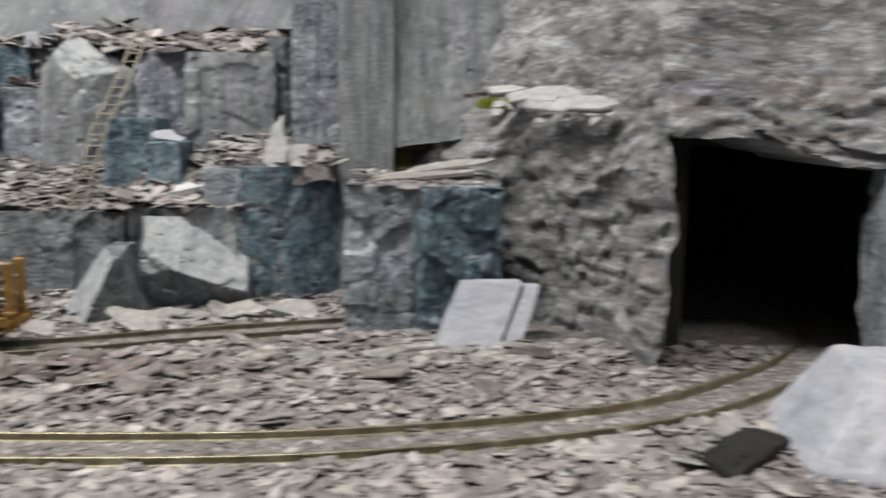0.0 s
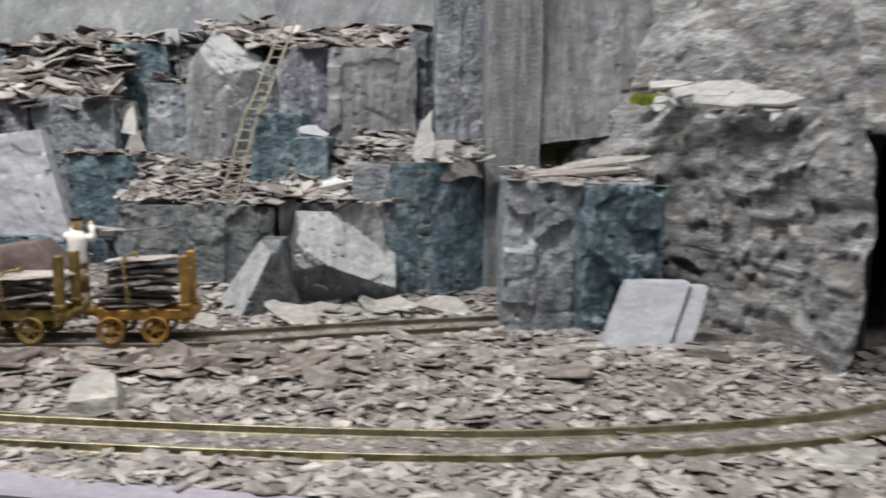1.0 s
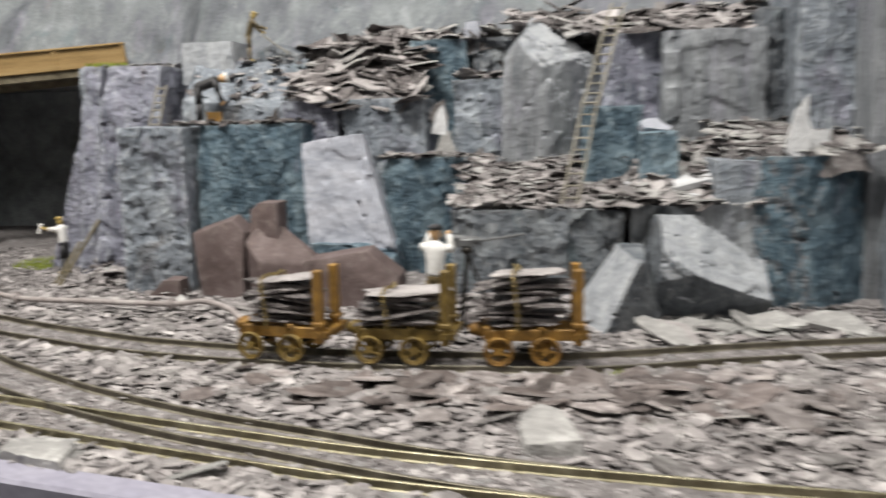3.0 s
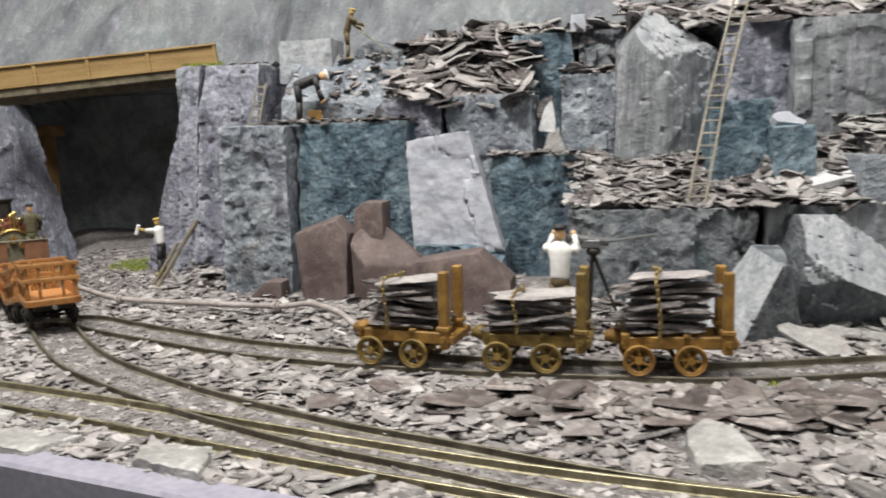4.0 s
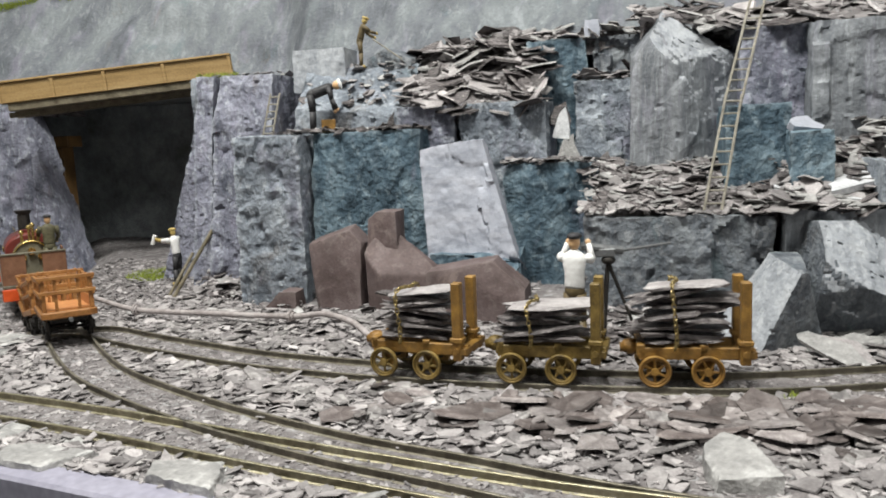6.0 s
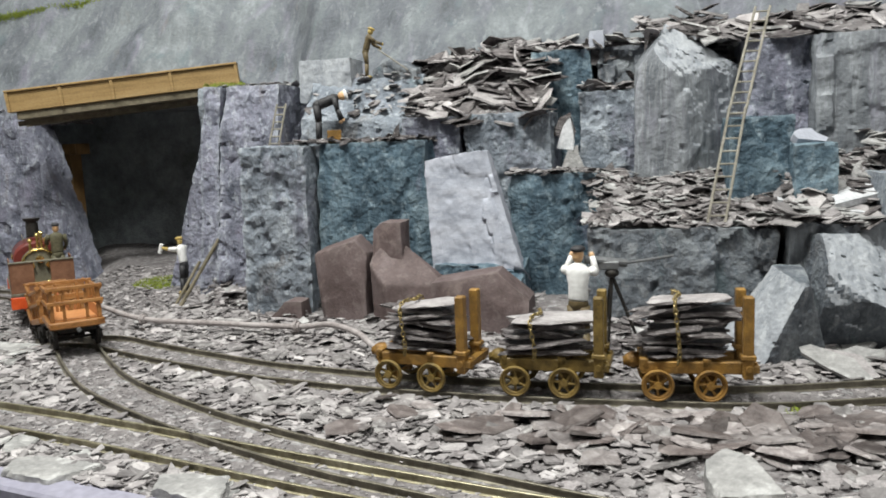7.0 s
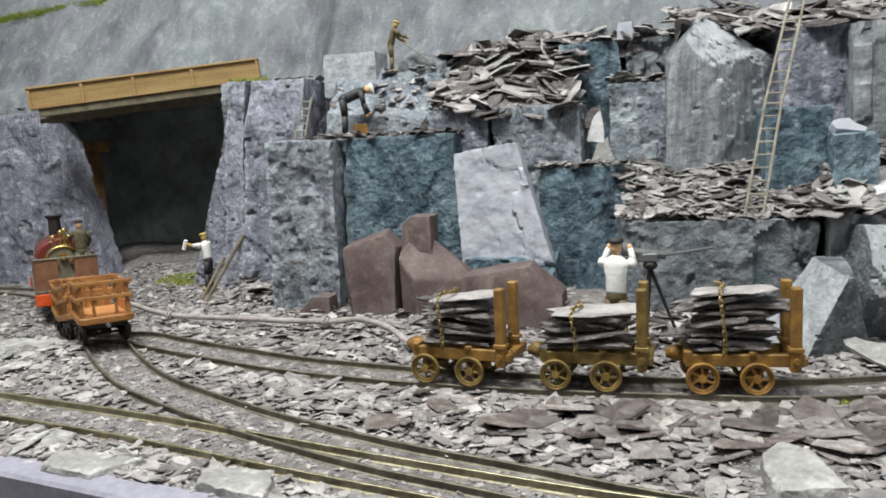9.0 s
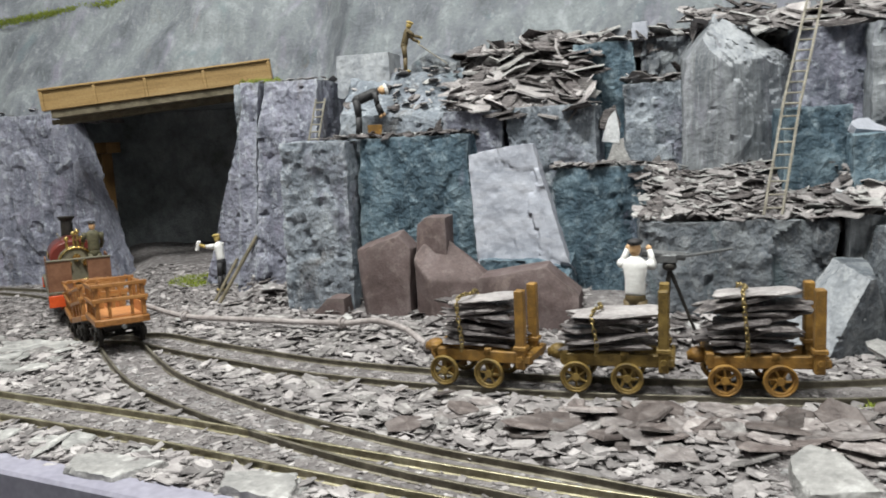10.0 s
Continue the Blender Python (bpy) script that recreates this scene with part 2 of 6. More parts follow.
pbr("chain_brass", [(0.20, 0.15, 0.06), (0.32, 0.25, 0.11), (0.42, 0.34, 0.18)], 90, 0.4, 0.8, bump=0.05, bscale=400)
pbr("tan_timber", [(0.22, 0.14, 0.055), (0.31, 0.205, 0.085), (0.36, 0.25, 0.115)], 30, 0.6, bump=0.12, bscale=300, stretch=(0.3, 0.3, 3))
pbr("brown_timber", [(0.13, 0.075, 0.03), (0.20, 0.115, 0.045), (0.26, 0.155, 0.06)], 40, 0.6, bump=0.15, bscale=300, stretch=(1, 1, 0.3))
pbr("ladder_timber", [(0.15, 0.138, 0.11), (0.25, 0.234, 0.195), (0.36, 0.343, 0.295)], 60, 0.55, bump=0.1, bscale=400)
pbr("old_pole_timber", [(0.08, 0.07, 0.045), (0.14, 0.12, 0.08), (0.19, 0.165, 0.115)], 80, 0.7, bump=0.3, bscale=400)
pbr("pipe_paint", [(0.21, 0.185, 0.18), (0.32, 0.29, 0.285), (0.41, 0.38, 0.38)], 60, 0.5, bump=0.1, bscale=400)
pbr("gun_metal", [(0.09, 0.095, 0.10), (0.15, 0.155, 0.16), (0.21, 0.215, 0.22)], 60, 0.45, 0.4, bump=0.05, bscale=400)
pbr("grass_tuft", [(0.13, 0.17, 0.02), (0.22, 0.28, 0.035), (0.32, 0.37, 0.06)], 80, 0.8, bump=0.2, bscale=400, island=0.35)
pbr("fascia_edge", [(0.24, 0.235, 0.30), (0.28, 0.275, 0.34), (0.31, 0.305, 0.37)], 12, 0.45, bump=0.04, bscale=200)
pbr("fascia_black", [(0.008, 0.008, 0.011), (0.013, 0.013, 0.017), (0.02, 0.02, 0.024)], 12, 0.6, bump=0.05, bscale=200)
# near black: darkness of the tunnel and of a shadow gap put into colour
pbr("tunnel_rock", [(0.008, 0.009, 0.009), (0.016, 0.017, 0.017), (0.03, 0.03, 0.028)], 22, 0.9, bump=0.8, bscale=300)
# olive rock, with the shade of the recess put into its colour
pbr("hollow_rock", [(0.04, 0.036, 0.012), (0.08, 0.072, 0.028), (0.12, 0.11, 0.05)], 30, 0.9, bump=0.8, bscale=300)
pbr("cave_rock", [(0.16, 0.17, 0.16), (0.27, 0.30, 0.32), (0.40, 0.43, 0.45)], 22, 0.85, bump=0.8, bscale=300)
pbr("white_cloth", [(0.66, 0.66, 0.65), (0.78, 0.78, 0.77), (0.84, 0.84, 0.83)], 80, 0.7, bump=0.2, bscale=300)
pbr("figure_skin", [(0.50, 0.30, 0.16), (0.60, 0.38, 0.20), (0.66, 0.45, 0.26)], 120, 0.5, bump=0.1, bscale=300)
pbr("figure_dark", [(0.015, 0.015, 0.017), (0.03, 0.03, 0.033), (0.055, 0.055, 0.06)], 120, 0.6, bump=0.1, bscale=300)
pbr("figure_brown", [(0.06, 0.045, 0.02), (0.10, 0.075, 0.035), (0.15, 0.11, 0.055)], 120, 0.6, bump=0.1, bscale=300)
pbr("figure_olive", [(0.055, 0.05, 0.028), (0.095, 0.088, 0.05), (0.14, 0.13, 0.08)], 120, 0.6, bump=0.1, bscale=300)
pbr("figure_ochre", [(0.30, 0.21, 0.06), (0.42, 0.31, 0.10), (0.5, 0.4, 0.16)], 120, 0.5, bump=0.1, bscale=300)
pbr("hall_wall_paint", [(0.30, 0.30, 0.30), (0.34, 0.34, 0.34), (0.37, 0.37, 0.37)], 2, 0.8, bump=0.05, bscale=40)
pbr("hall_carpet", [(0.05, 0.05, 0.06), (0.07, 0.07, 0.08), (0.09, 0.09, 0.10)], 6, 0.95, bump=0.3, bscale=300)


# ---- mesh helpers ----
def mesh_object(name, verts, faces, mats, parent=None, label="", slots=None, smooth=False):
    me = bpy.data.meshes.new(name)
    me.from_pydata([tuple(v) for v in verts], [], faces)
    for m in ([mats] if isinstance(mats, str) else mats):
        me.materials.append(MATS[m])
    if slots is not None:
        me.polygons.foreach_set("material_index", slots)
    if smooth:
        me.polygons.foreach_set("use_smooth", [True] * len(me.polygons))
    me.update()
    ob = new(name, me)
    if parent is not None:
        ob.parent = parent
    if label:
        tagged(ob, label)
    return ob


def part(name, bm, material, parent, label="", smooth=False):
    """Links a bmesh as one mesh object under a thing or a part."""
    me = bpy.data.meshes.new(name)
    bm.normal_update()
    bm.to_mesh(me)
    bm.free()
    for m in ([material] if isinstance(material, str) else material):
        me.materials.append(MATS[m])
    if smooth:
        me.polygons.foreach_set("use_smooth", [True] * len(me.polygons))
    ob = new(name, me)
    ob.parent = parent
    if label:
        tagged(ob, label)
    return ob


def empty(name, m, label, category, group=""):
    ob = new(name)
    ob.empty_display_size = 0.01
    ob.matrix_basis = m
    return tagged(ob, label, category, group)


def add_box(bm, x0, x1, y0, y1, z0, z1, bevel=0.0, m=None, slot=0):
    r = bmesh.ops.create_cube(bm, size=1)
    t = Matrix.Translation(((x0 + x1) / 2, (y0 + y1) / 2, (z0 + z1) / 2)) @ Matrix.Diagonal((x1 - x0, y1 - y0, z1 - z0, 1))
    bmesh.ops.transform(bm, matrix=(m @ t) if m else t, verts=r["verts"])
    faces = {f for v in r["verts"] for f in v.link_faces}
    for f in faces:
        f.material_index = slot
    if bevel:
        bmesh.ops.bevel(bm, geom=list({e for v in r["verts"] for e in v.link_edges}), offset=bevel, segments=1, affect="EDGES", profile=0.5)
    return bm


def add_rod(bm, a, b, r0, r1=None, seg=8, slot=0):
    a, b = Vector(a), Vector(b)
    d = b - a
    r = bmesh.ops.create_cone(bm, cap_ends=True, segments=seg, radius1=r0, radius2=r0 if r1 is None else r1, depth=d.length)
    bmesh.ops.transform(bm, matrix=Matrix.Translation((a + b) / 2) @ d.to_track_quat("Z", "Y").to_matrix().to_4x4(), verts=r["verts"])
    for f in {f for v in r["verts"] for f in v.link_faces}:
        f.material_index = slot
    return bm


def add_ball(bm, c, rx, ry=None, rz=None, u=12, v=8, slot=0, m=None):
    r = bmesh.ops.create_uvsphere(bm, u_segments=u, v_segments=v, radius=1)
    t = Matrix.Translation(c) @ Matrix.Diagonal((rx, ry or rx, rz or rx, 1))
    bmesh.ops.transform(bm, matrix=(m @ t) if m else t, verts=r["verts"])
    for f in {f for v in r["verts"] for f in v.link_faces}:
        f.material_index = slot
        f.smooth = True
    return bm


def add_ring(bm, m, big, small, seg=24, sides=8, slot=0):
    """A torus in the plane across m's z axis."""
    vs = []
    for i in range(seg):
        a = 2 * math.pi * i / seg
        vs.append([bm.verts.new(m @ Vector(((big + small * math.cos(b)) * math.cos(a), (big + small * math.cos(b)) * math.sin(a), small * math.sin(b))))
                   for b in (2 * math.pi * j / sides for j in range(sides))])
    for i in range(seg):
        for j in range(sides):
            f = bm.faces.new((vs[i][j], vs[(i + 1) % seg][j], vs[(i + 1) % seg][(j + 1) % sides], vs[i][(j + 1) % sides]))
            f.material_index, f.smooth = slot, True
    return bm


def smooth_line(points, step=0.01):
    """A Catmull-Rom line through the points, resampled at about that step."""
    p = [Vector(q) for q in points]
    p = [2 * p[0] - p[1]] + p + [2 * p[-1] - p[-2]]
    out = []
    for i in range(1, len(p) - 2):
        k = max(2, int((p[i + 1] - p[i]).length / step))
        for j in range(k):
            t = j / k
            a, b, c, d = p[i - 1], p[i], p[i + 1], p[i + 2]
            out.append(0.5 * (2 * b + (c - a) * t + (2 * a - 5 * b + 4 * c - d) * t * t + (3 * b - a - 3 * c + d) * t ** 3))
    return out + [p[-2]]


def add_sweep(bm, line, profile, slot=0, smooth=False):
    """A closed profile of (side, up) swept along a line."""
    rows = []
    for i, q in enumerate(line):
        d = (line[min(i + 1, len(line) - 1)] - line[max(i - 1, 0)]).normalized()
        s = d.cross(Vector((0, 0, 1))).normalized()
        u = s.cross(d)
        rows.append([bm.verts.new(q + s * a + u * b) for a, b in profile])
    k = len(profile)
    for a, b in zip(rows, rows[1:]):
        for j in range(k):
            f = bm.faces.new((a[j], a[(j + 1) % k], b[(j + 1) % k], b[j]))
            f.material_index, f.smooth = slot, smooth
    bm.faces.new(rows[0])
    bm.faces.new(list(reversed(rows[-1])))
    return bm


def circle(r, k=8):
    return [(r * math.cos(2 * math.pi * i / k), r * math.sin(2 * math.pi * i / k)) for i in range(k)]


def fbm(p, f, octaves=3):
    v, a = Vector((0, 0, 0)), 1.0
    for _ in range(octaves):
        v += a * noise.noise_vector(p * f)
        f, a = f * 2.1, a * 0.5
    return v


# ---- rock ----
def rock(name, x, y, z, material, label, cuts=(), lean=(0, 0), turn=0, rough=0.003, cell=0.003, steps=0.0, seed=0, group="blocks of the quarry face",
         category="rock", taper=0.0, split=None):
    """A block of rock: a box of the spans x, y, z, trimmed by planes (point, normal), leaning and turned, with a broken surface."""
    (x0, x1), (y0, y1), (z0, z1) = x, y, z
    base = Vector(((x0 + x1) / 2, (y0 + y1) / 2, z0))
    size = (x1 - x0, y1 - y0, z1 - z0)
    n = [max(3, min(84, round(s / cell))) for s in size]
    index, verts, faces = {}, [], []

    def vert(i, j, k):
        key = (i, j, k)
        if key not in index:
            index[key] = len(verts)
            verts.append(Vector((size[0] * (i / n[0] - 0.5), size[1] * (j / n[1] - 0.5), size[2] * k / n[2])))
        return index[key]

    for i in range(n[0]):
        for k in range(n[2]):
            faces.append((vert(i, 0, k), vert(i + 1, 0, k), vert(i + 1, 0, k + 1), vert(i, 0, k + 1)))
            faces.append((vert(i, n[1], k), vert(i, n[1], k + 1), vert(i + 1, n[1], k + 1), vert(i + 1, n[1], k)))
    for j in range(n[1]):
        for k in range(n[2]):
            faces.append((vert(0, j, k), vert(0, j, k + 1), vert(0, j + 1, k + 1), vert(0, j + 1, k)))
            faces.append((vert(n[0], j, k), vert(n[0], j + 1, k), vert(n[0], j + 1, k + 1), vert(n[0], j, k + 1)))
    for i in range(n[0]):
        for j in range(n[1]):
            faces.append((vert(i, j, n[2]), vert(i + 1, j, n[2]), vert(i + 1, j + 1, n[2]), vert(i, j + 1, n[2])))
            faces.append((vert(i, j, 0), vert(i, j + 1, 0), vert(i + 1, j + 1, 0), vert(i + 1, j, 0)))
    planes = [(Vector(p) - base, Vector(q).normalized()) for p, q in cuts]
    rot = Matrix.Rotation(radians(turn), 3, "Z")
    off = Vector((seed * 3.7, seed * 1.3, seed * 2.1))
    small = min(size)
    for v in verts:
        h = v.z / size[2]
        v.x *= 1 - taper * h
        v.y *= 1 - taper * h
        for p, q in planes:
            d = (v - p).dot(q)
            if d > 0:
                v -= q * d
        # round the arrises a little
        e = Vector((v.x / (size[0] * 0.5), v.y / (size[1] * 0.5), 2 * h - 1))
        c = max(0, abs(e.x) + abs(e.y) + max(0, e.z) - 1.75)
        c *= 1 + 4.5 * max(0.0, noise.noise((v + off) * 28) + 0.15)
        v.x -= 0.015 * c * small * (1 if e.x > 0 else -1)
        v.y -= 0.015 * c * small * (1 if e.y > 0 else -1)
        w = v + off
        v += fbm(w, 12, 2) * rough * 0.55 + fbm(w, 130, 3) * rough * 0.30
        # spalled facets: each cell of two sizes stands in or out and slopes its own way, with dark joints between
        push = 0.0
        for grain, deep in ((Vector((24, 24, 13)), 0.75), (Vector((75, 75, 52)), 0.42)):
            g = Vector((w.x * grain.x, w.y * grain.y, w.z * grain.z)) + 0.5 * noise.noise_vector(w * grain.x * 0.8)
            dist, near = noise.voronoi(g)
            tilt = noise.cell_vector(near[0] * 7.3)
            push += deep * ((tilt.x - 0.5) + 0.7 * (g - near[0]).dot(tilt - Vector((0.5, 0.5, 0.5))))
            push -= deep * 0.22 * max(0.0, 0.08 - (dist[1] - dist[0])) / 0.08
        v += Vector((0.25, -1, 0.25)) * push * rough
        pit = noise.noise(w * 130)
        if pit > 0.47 and noise.noise(w * 31) > -0.05:
            v.y += (pit - 0.47) * rough * 4
        if steps:
            s = noise.cell(Vector((w.x * 30, 0.5, w.z * 14 + 3 * noise.noise(w * 12)))) - 0.5
            v.y += s * steps
        v.x += lean[0] * h * size[2]
        v.y += lean[1] * h * size[2]
        v[:] = rot @ v
    ob = mesh_object(name, verts, faces, material if split is None else [material, split[0]], smooth=True)
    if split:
        # faces turned close to the given direction take the second material
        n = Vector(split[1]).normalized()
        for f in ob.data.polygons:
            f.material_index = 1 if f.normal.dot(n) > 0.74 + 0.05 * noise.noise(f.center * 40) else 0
    ob.data.set_sharp_from_angle(angle=radians(36))
    ob.location = base
    return tagged(ob, label, category, group)


def chip_mesh(rng, spots, smin, smax, thick, tilt):
    """Flat broken slates at the spots (x, y, z, size factor, lean with the slope): verts and faces."""
    verts, faces, owner = [], [], []
    for c, (x, y, z, f, lean) in enumerate(spots):
        r = f * (smin + (smax - smin) * rng.random() ** 2.6)
        k = rng.choice((3, 4, 4, 5, 5, 6)) if r < 0.007 else rng.choice((5, 6, 6, 7))
        h = max(0.0005, thick * r * (0.6 + 0.9 * rng.random()))
        m = Matrix.Translation((x, y, z)) @ Matrix.Rotation(lean, 4, "X") @ Euler((rng.gauss(0, tilt), rng.gauss(0, tilt), rng.random() * 6.3)).to_matrix().to_4x4()
        stretch = 0.45 + 0.5 * rng.random()
        a0 = rng.random()
        ring = []
        for i in range(k):
            a = 2 * math.pi * (i + a0 + 0.5 * (rng.random() - 0.5)) / k
            q = r * (0.65 + 0.7 * rng.random())
            ring.append((q * math.cos(a), stretch * q * math.sin(a)))
        o = len(verts)
        for u, v in ring:
            verts.append(m @ Vector((u * 1.06, v * 1.06, -h / 2)))
        for u, v in ring:
            verts.append(m @ Vector((u, v, h / 2 + h * 0.25 * (rng.random() - 0.5))))
        faces.append(tuple(range(o + k, o + 2 * k)))
        for i in range(k):
            j = (i + 1) % k
            faces.append((o + i, o + j, o + k + j, o + k + i))
        owner += [c] * (k + 1)
    return verts, faces, owner


# ---- the railway lines: centre lines in plan ----
GAUGE = 0.038


def fall(x, y):
    """How far the ground falls away towards the cave at the back."""
    def ease(v):
        v = min(1.0, max(0.0, v))
        return v * v * (3 - 2 * v)
    on = -(x + 0.44) * 0.65 + (y - 0.05) * 0.76
    off = (x + 0.44) * 0.76 + (y - 0.05) * 0.65
    return -0.036 * ease((on - 0.05) / 0.26) * (1 - ease((off - 0.015) / 0.10))


FRONT = smooth_line([(-1.15, 0.06, 0), (-0.80, -0.01, 0), (-0.462, -0.080, 0), (-0.30, -0.113, 0), (-0.17, -0.146, 0), (-0.08, -0.168, 0), (0.02, -0.190, 0), (0.14, -0.207, 0),
                     (0.26, -0.220, 0), (0.385, -0.226, 0), (0.51, -0.215, 0), (0.62, -0.190, 0), (0.70, -0.150, 0), (0.80, -0.075, 0), (0.88, 0.03, 0), (0.93, 0.15, 0)])
BRANCH = smooth_line([(-1.30, 0.535, 0), (-1.15, 0.548, 0), (-1.03, 0.543, 0), (-0.93, 0.518, 0), (-0.85, 0.470, 0), (-0.79, 0.412, 0), (-0.73, 0.347, 0), (-0.665, 0.279, 0), (-0.60, 0.212, 0), (-0.515, 0.130, 0), (-0.44, 0.053, 0), (-0.375, -0.006, 0),
                      (-0.31, -0.048, 0), (-0.22, -0.095, 0), (-0.12, -0.136, 0), (-0.04, -0.160, 0), (0.05, -0.188, 0), (0.14, -0.207, 0)])
SIDING = smooth_line([(-0.665, 0.279, 0), (-0.60, 0.212, 0), (-0.553, 0.170, 0), (-0.508, 0.143, 0), (-0.458, 0.120, 0), (-0.40, 0.094, 0), (-0.333, 0.069, 0), (-0.264, 0.045, 0), (-0.215, 0.034, 0), (-0.14, 0.021, 0), (-0.04, 0.013, 0), (0.06, 0.013, 0), (0.15, 0.019, 0),
                      (0.26, 0.050, 0), (0.42, 0.087, 0), (0.56, 0.12, 0)])


for rail_line in (BRANCH, SIDING):
    for q in rail_line:
        q.z = fall(q.x, q.y)


def offset(line, d):
    out = []
    for i, q in enumerate(line):
        t = (line[min(i + 1, len(line) - 1)] - line[max(i - 1, 0)]).normalized()
        out.append(q + Vector((-t.y, t.x, 0)) * d)
    return out


def along(line, s):
    """The place and heading on a line, s metres from its start."""
    for a, b in zip(line, line[1:]):
        d = (b - a).length
        if s <= d:
            return a.lerp(b, s / d), math.degrees(math.atan2(b.y - a.y, b.x - a.x))
        s -= d
    return line[-1], math.degrees(math.atan2(b.y - a.y, b.x - a.x))


TRACK_PTS = np.array([(q.x, q.y) for l in (FRONT, BRANCH, SIDING) for q in l])


def track_distance(x, y):
    return float(np.sqrt(((TRACK_PTS - (x, y)) ** 2).sum(1).min()))

# ---- ground and baseboard ----
FASCIA = ((-1.3, 0.012), (0.95, -0.432))  # front edge of the layout in plan


def fascia_y(x):
    (xa, ya), (xb, yb) = FASCIA
    return ya + (yb - ya) * (x - xa) / (xb - xa)


def ground_height(x, y):
    d = track_distance(x, y)
    rise = min(1.0, max(0.0, (d - 0.022) / 0.05))
    p = Vector((x, y, 0))
    h = -0.0055 + rise * (0.0025 + 0.005 * noise.noise(p * 14)) + 0.0012 * noise.noise(p * 90)
    back = y - (0.27 if x < -0.05 else 0.15)
    if back > 0 and x > -0.46:
        h += min(0.02, back * 0.25)
    return h + fall(x, y)


def ground():
    nx, ny = 330, 110
    verts, faces = [], []
    for i in range(nx + 1):
        x = -1.3 + 2.25 * i / nx
        y0 = fascia_y(x)
        for j in range(ny + 1):
            y = y0 + (0.9 - y0) * (j / ny) ** 1.3
            verts.append((x, y, ground_height(x, y)))
    for i in range(nx):
        for j in range(ny):
            a = i * (ny + 1) + j
            faces.append((a, a + ny + 1, a + ny + 2, a + 1))
    tagged(mesh_object("ground", verts, faces, "slate_waste_bed", smooth=True), "grey-purple bed of crushed slate waste under the tracks", "ground", kind="structure")


ground()


def baseboard():
    (xa, ya), (xb, yb) = FASCIA
    ang = math.degrees(math.atan2(yb - ya, xb - xa))
    ln = math.hypot(xb - xa, yb - ya)
    m = pose(xa, ya, 0, 0, 0, ang)
    t = empty("baseboard_fascia", m, "pale lavender-grey edge strip on the black front board of the layout", "fascia")
    t["kind"] = "structure"
    bm = bmesh.new()
    add_box(bm, 0, ln, -0.019, 0.004, -0.030, -0.001, 0.002)
    part("edge_strip", bm, "fascia_edge", t, "pale lavender-grey painted edge strip")
    bm = bmesh.new()
    add_box(bm, 0, ln, -0.012, 0.0, -1.0, -0.031)
    part("front_board", bm, "fascia_black", t, "black front board")
    bm = bmesh.new()
    add_box(bm, 0.03, ln - 0.03, 0.012, 0.75, -0.095, -0.070)
    part("deck_board", bm, "tan_timber", t, "plain timber deck under the scenery")


baseboard()


def hall():
    for name, x, y, z, mat, label in (
            ("floor", (-4, 4), (-4, 3), (-1.06, -1.0), "hall_carpet", "dark carpet floor of the exhibition hall"),
            ("wall_south", (-4, 4), (-4.1, -4), (-1, 2.2), "hall_wall_paint", "plain grey hall wall behind the camera"),
            ("wall_north", (-4, 4), (2.9, 3.0), (-1, 2.2), "hall_wall_paint", "plain grey hall wall behind the layout")):
        bm = bmesh.new()
        add_box(bm, *x, *y, *z)
        ob = part(name, bm, mat, None)
        tagged(ob, label, "wall" if "wall" in name else "floor", kind="structure")


hall()

# ---- hillside behind the quarry ----


def hillside():
    """The modelled slope that closes the scene behind, from the bridge to the tunnel."""
    foot = smooth_line([(-1.9, 0.60, 0.235), (-1.2, 0.61, 0.238), (-0.90, 0.60, 0.250), (-0.72, 0.61, 0.292), (-0.50, 0.62, 0.285), (-0.40, 0.52, 0.27), (-0.25, 0.475, 0.27), (0.0, 0.47, 0.28), (0.2, 0.43, 0.28),
                        (0.33, 0.36, 0.26), (0.44, 0.30, 0.25), (0.56, 0.27, 0.23), (0.72, 0.25, 0.25), (1.2, 0.25, 0.25)], 0.012)
    k = 60
    verts, faces = [], []
    for q in foot:
        p = Vector(q)
        slope = 0.62 if p.x < 0.25 else 0.40
        for j in range(-8, k + 1):
            s = max(j, 0) / k if p.x < -0.45 else j / k
            v = p + Vector((0, slope * max(s, 0) * 0.62, s * 0.60))
            d = fbm(v, 6, 3)
            v += Vector((d.x * 0.008, d.y * 0.020, d.z * 0.008)) + fbm(v, 60, 2) * 0.0025
            ridge = abs(noise.noise(Vector((v.x * 9 - v.z * 4, v.z * 1.5, 2.0))))
            flute = abs(noise.noise(Vector((v.x * 30 - v.z * 10, v.z * 3, 5.0))))
            v.y += 0.018 * ridge + 0.005 * flute
            verts.append(v)
    w = k + 9
    for i in range(len(foot) - 1):
        for j in range(w - 1):
            a = i * w + j
            faces.append((a, a + w, a + w + 1, a + 1))
    tagged(mesh_object("backdrop_hillside", verts, faces, "hill_plaster", smooth=True), "smooth grey-green modelled hillside above the quarry terraces", "hillside", kind="structure")


hillside()


